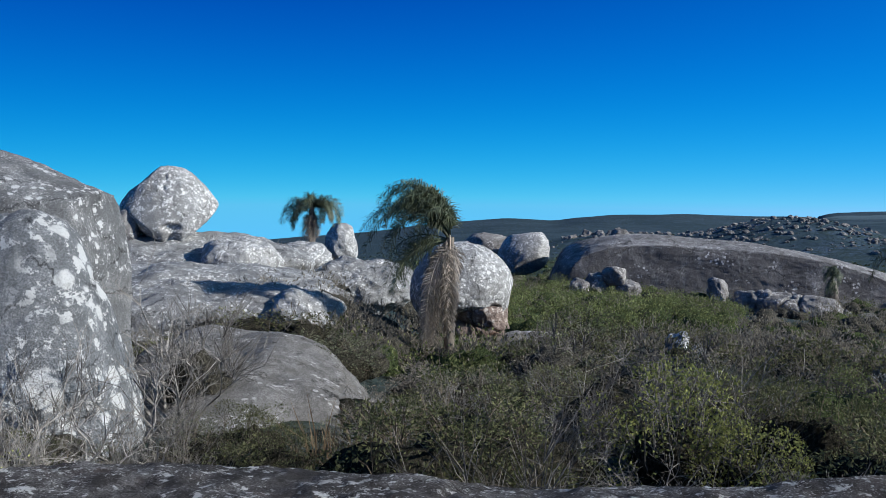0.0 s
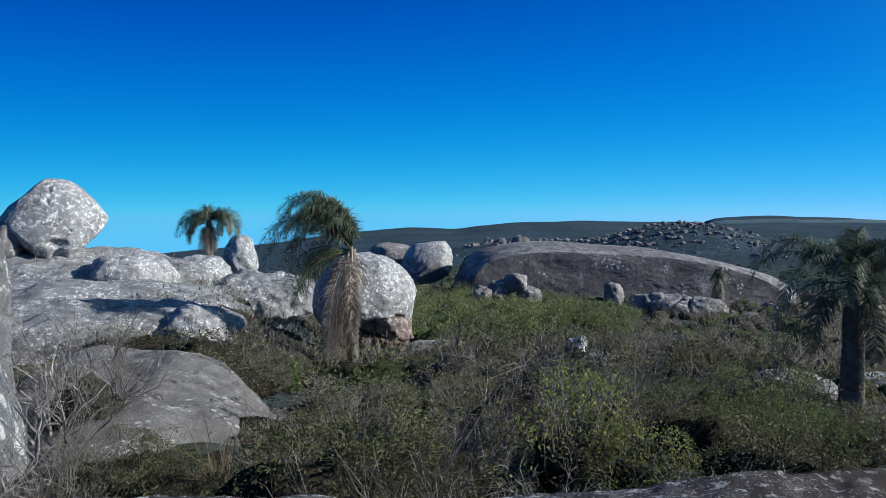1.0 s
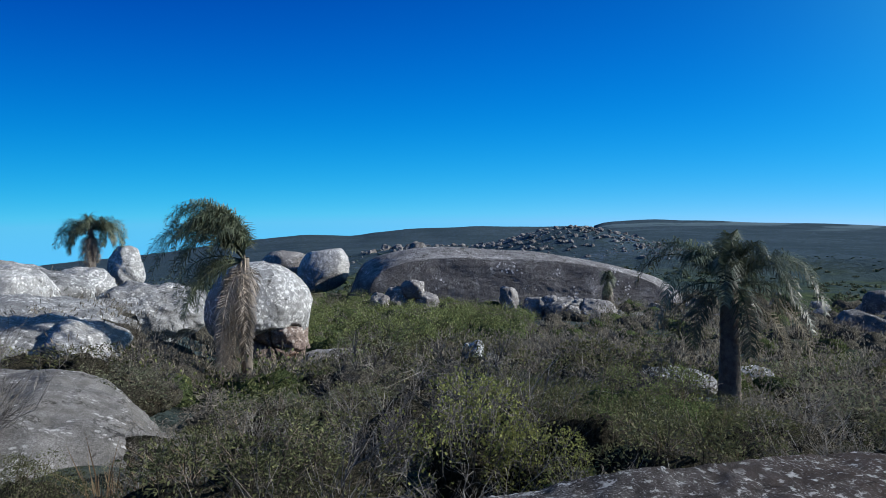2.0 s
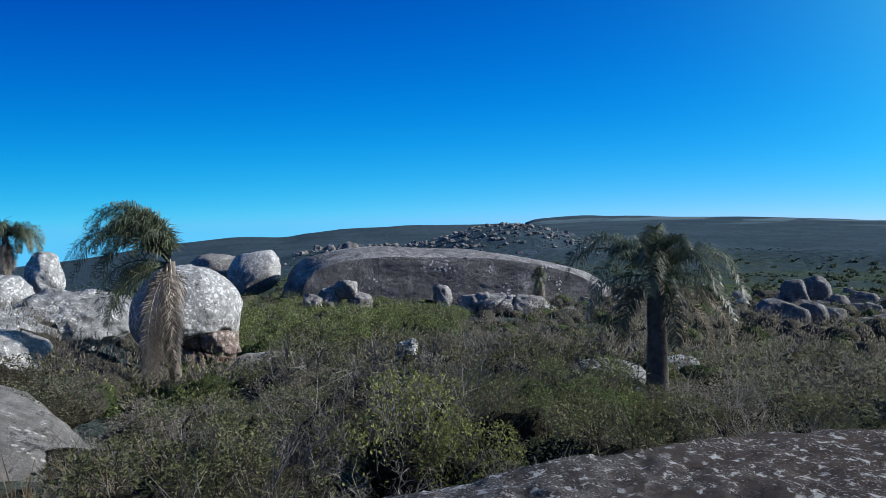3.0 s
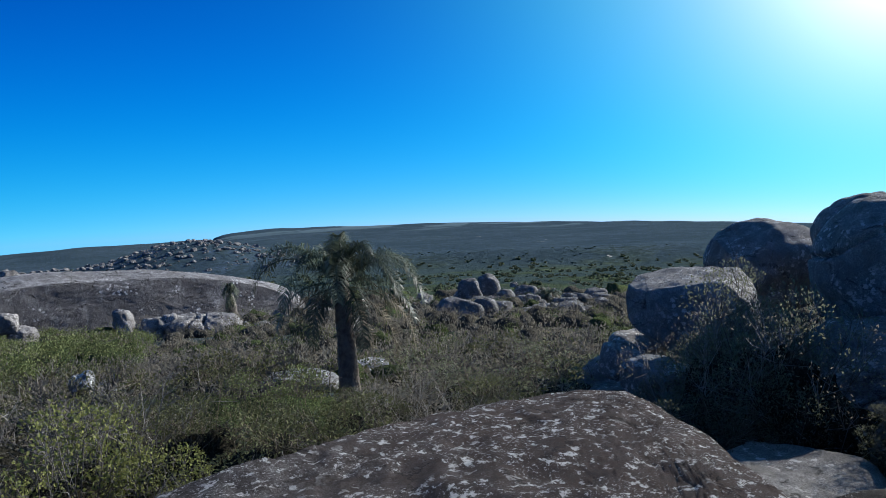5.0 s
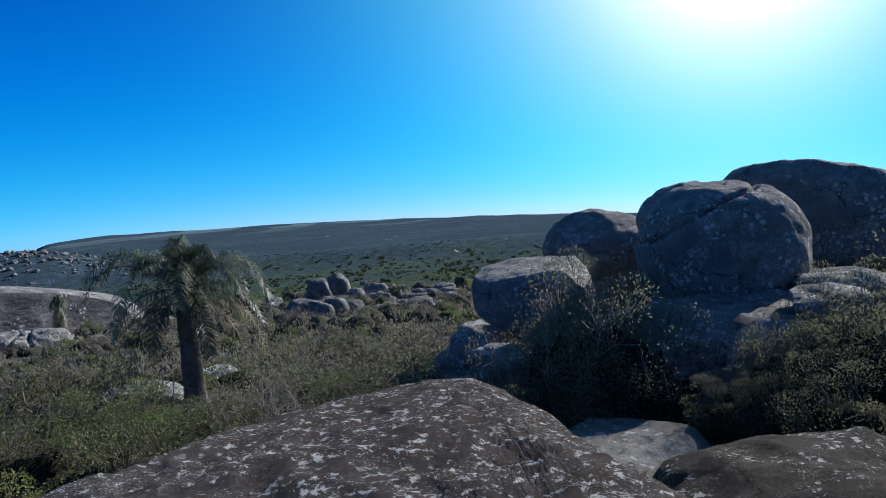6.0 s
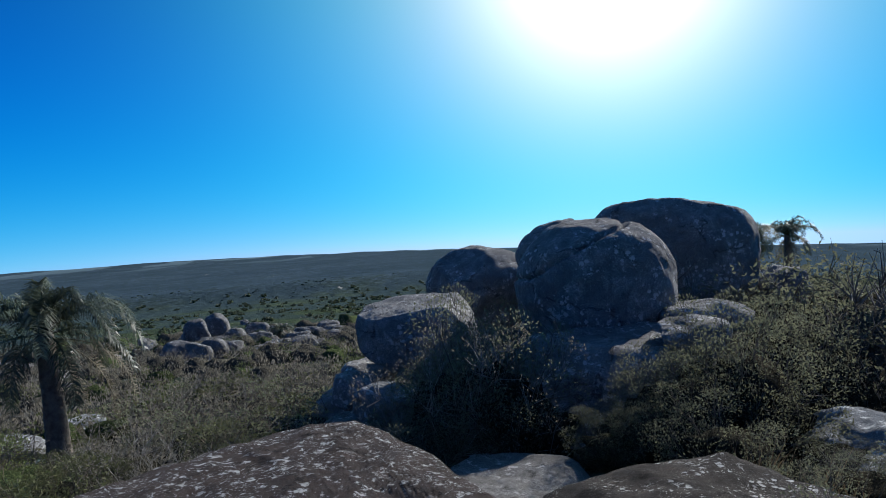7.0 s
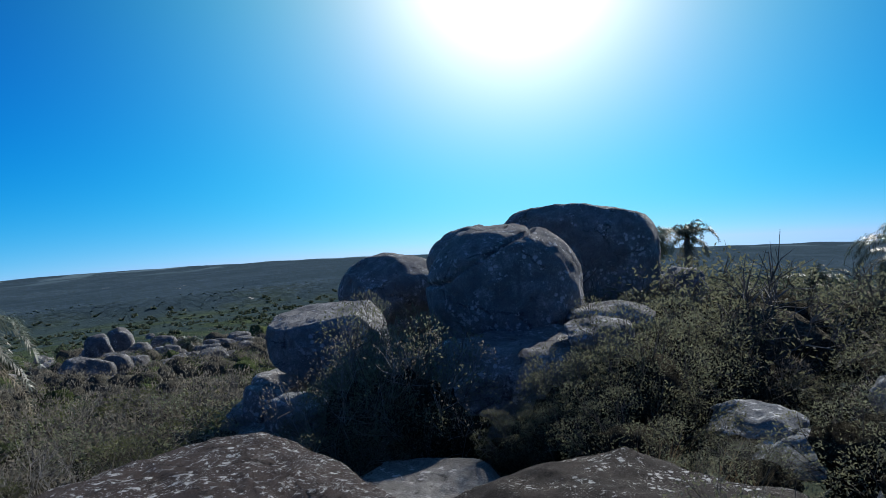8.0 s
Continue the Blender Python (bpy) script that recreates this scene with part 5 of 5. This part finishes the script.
def trunk_mesh(name, height, thick, lean, seed):
    rings, sides = 40, 14
    V, Fc = [], []
    for k in range(rings + 1):
        t = k / rings
        r = thick * 0.5 * (1.18 - 0.36 * t + 0.05 * math.sin(t * 3.0)) * (1 + 0.05 * (k % 2))
        for j in range(sides):
            a = 6.2832 * j / sides
            w = 1 + 0.08 * noise.noise((math.cos(a) * 1.5 + seed, math.sin(a) * 1.5, t * 9))
            V.append((lean[0] * t ** 1.5 + r * w * math.cos(a), lean[1] * t ** 1.5 + r * w * math.sin(a), -0.4 + (height + 0.5) * t))
    for k in range(rings):
        for j in range(sides):
            n = (j + 1) % sides
            Fc.append((k * sides + j, k * sides + n, (k + 1) * sides + n, (k + 1) * sides + j))
    return mesh_of(name, V, Fc, PALM_BARK, True)


def palm(x, y, z, label, height, thick, lean, fronds, dead, seed, turn=0.0, plume=0.9, hang=0.95, leaf=None, dry=None):
    """A feather palm. fronds: rows of heading, rise, length, sag; dead: rows of heading, rise, length, drop, sag."""
    rng_p = random.Random(seed)
    root = new("palm_tree")
    part_mesh("trunk", trunk_mesh("trunk", height, thick, lean, seed), root, "grey ringed trunk")
    top = (lean[0], lean[1], height)
    for heading, rise, length, sag, wind in fronds:
        part_mesh("frond", frond_mesh("frond", rng_p, top, heading, math.radians(rise), length, sag, wind, leaf or FROND_LIVE, hang=hang, plume=plume), root)
    for heading, rise, length, down, sag in dead:
        a = math.radians(heading)
        start = (top[0] + 0.12 * math.sin(a), top[1] + 0.12 * math.cos(a), top[2] - down)
        part_mesh("dead_frond", frond_mesh("dead_frond", rng_p, start, heading, math.radians(rise), length, sag, (0, 0), dry or FROND_DEAD, 64, 0.58, 1.7, 0.026, rib=0.016), root, "withered brown hanging frond")
    root.matrix_basis = pose(x, y, z, 0, 0, turn)
    return tagged(root, label, "palm")


rp = random.Random(5)
near_fronds = [(rp.uniform(225, 315), rp.uniform(50, 82), rp.uniform(3.0, 4.2), rp.uniform(2.5, 3.5), (-0.40, 0.0)) for _ in range(17)]
near_fronds += [(rp.uniform(-60, 60), rp.uniform(68, 87), rp.uniform(2.4, 3.6), rp.uniform(2.6, 3.6), (-0.7, 0.0)) for _ in range(8)]
near_fronds += [(rp.uniform(140, 220), rp.uniform(68, 87), rp.uniform(2.4, 3.6), rp.uniform(2.6, 3.6), (-0.7, 0.0)) for _ in range(9)]
near_fronds += [(268, 22, 2.9, 2.6, (-0.1, 0)), (256, 12, 2.7, 2.9, (-0.1, 0)), (282, 6, 2.5, 2.6, (-0.1, 0)), (262, -10, 2.9, 2.0, (0, 0)), (272, 2, 3.0, 2.2, (-0.1, 0)), (246, 0, 2.9, 2.2, (0, 0)), (290, -16, 2.6, 1.8, (0, 0))]
near_dead = [(rp.uniform(170, 330), rp.uniform(-72, -35), rp.uniform(1.8, 4.6), rp.uniform(-0.3, 0.35), rp.uniform(4.0, 8.0)) for _ in range(24)] + [(255, -62, 4.3, 0.0, 4.0), (235, -60, 4.6, 0.1, 4.5), (215, -66, 4.5, 0.0, 5.0), (60, -60, 1.0, 0.1, 5.0)]
windy_palm = palm(0.24, 26.0, -6.4, "wind-swept palm with a skirt of dead brown fronds", 5.3, 0.34, (0.0, 0.0), near_fronds, near_dead, 41)

full_fronds = [(k * 360 / 12 + rp.uniform(-10, 10), rp.uniform(36, 66), rp.uniform(2.8, 3.5), rp.uniform(2.3, 3.0), (0.1, 0)) for k in range(12)]
full_fronds += [(rp.uniform(0, 360), rp.uniform(60, 80), rp.uniform(1.6, 2.2), rp.uniform(2.2, 3.0), (-0.15, 0)) for k in range(8)]
full_fronds += [(k * 51 + rp.uniform(-14, 14), rp.uniform(4, 20), rp.uniform(2.3, 3.0), rp.uniform(2.2, 2.9), (0, 0)) for k in range(6)]
full_dead = [(100, 0, 3.0, 0.1, 2.6), (80, -25, 3.0, 0.1, 2.6), (260, -25, 2.8, 0.1, 2.6), (285, -10, 3.0, 0.1, 2.6), (95, -55, 2.6, 0.1, 2.6), (275, -50, 2.4, 0.1, 2.6)]
spread_palm = palm(12.95, 17.85, -5.0, "broad-crowned palm with a thick trunk and drooping fronds", 3.75, 0.52, (-0.15, 0.0), full_fronds, full_dead, 42, turn=-35, plume=0.5, hang=1.1, leaf=FROND_BACKLIT, dry=FROND_DULL)


def palm_copy(model, x, y, z, scale, turn, label, stretch=1.0):
    ob = copy_thing(model, pose(x, y, z, 0, 0, turn) @ Matrix.Diagonal((scale, scale, scale * stretch, 1)))
    return tagged(ob, label)


short_fronds = [(k * 360 / 11 + rp.uniform(-12, 12), rp.uniform(30, 62), rp.uniform(2.4, 3.0), rp.uniform(3.0, 4.0), (-0.4, 0)) for k in range(16)]
short_fronds += [(rp.uniform(70, 110), rp.uniform(20, 45), rp.uniform(1.8, 2.3), 4.2, (0, 0)) for k in range(4)] + [(rp.uniform(250, 290), rp.uniform(10, 40), rp.uniform(2.0, 2.5), 4.2, (0, 0)) for k in range(5)]
short_dead = [(k * 40 + rp.uniform(-9, 9), rp.uniform(-80, -50), rp.uniform(1.6, 2.3), 0.1, 3.0) for k in range(9)]
short_palm = palm(-8.4, 49.3, -4.3, "distant palm above pale rocks with hanging dead fronds", 2.7, 0.36, (0.0, 0.0), short_fronds, short_dead, 43)
palm_copy(windy_palm, 34.6, 67.7, -12.3, 0.55, 60, "thin distant palm before the whale-backed rock", 1.2)
palm_copy(spread_palm, 70.0, 3.9, -6.9, 1.1, 20, "distant palm on the skyline beyond the bushes")
palm_copy(short_palm, 46.0, 4.6, -3.6, 0.9, 150, "palm half hidden behind the great boulders")
palm_copy(spread_palm, 29.9, -5.6, -4.0, 0.8, 100, "small palm among the olive bushes")
palm_copy(spread_palm, 59.5, 57.0, -15.2, 0.75, 30, "small palm in the boulder field")
palm_copy(spread_palm, 70.0, 58.0, -15.4, 0.75, 200, "low palm in the boulder field")
palm_copy(windy_palm, 66.5, 58.5, -15.2, 0.5, 90, "thin palm in the boulder field")
palm_copy(spread_palm, 34.0, -3.0, -4.6, 0.55, 50, "low palm beyond the olive bushes")
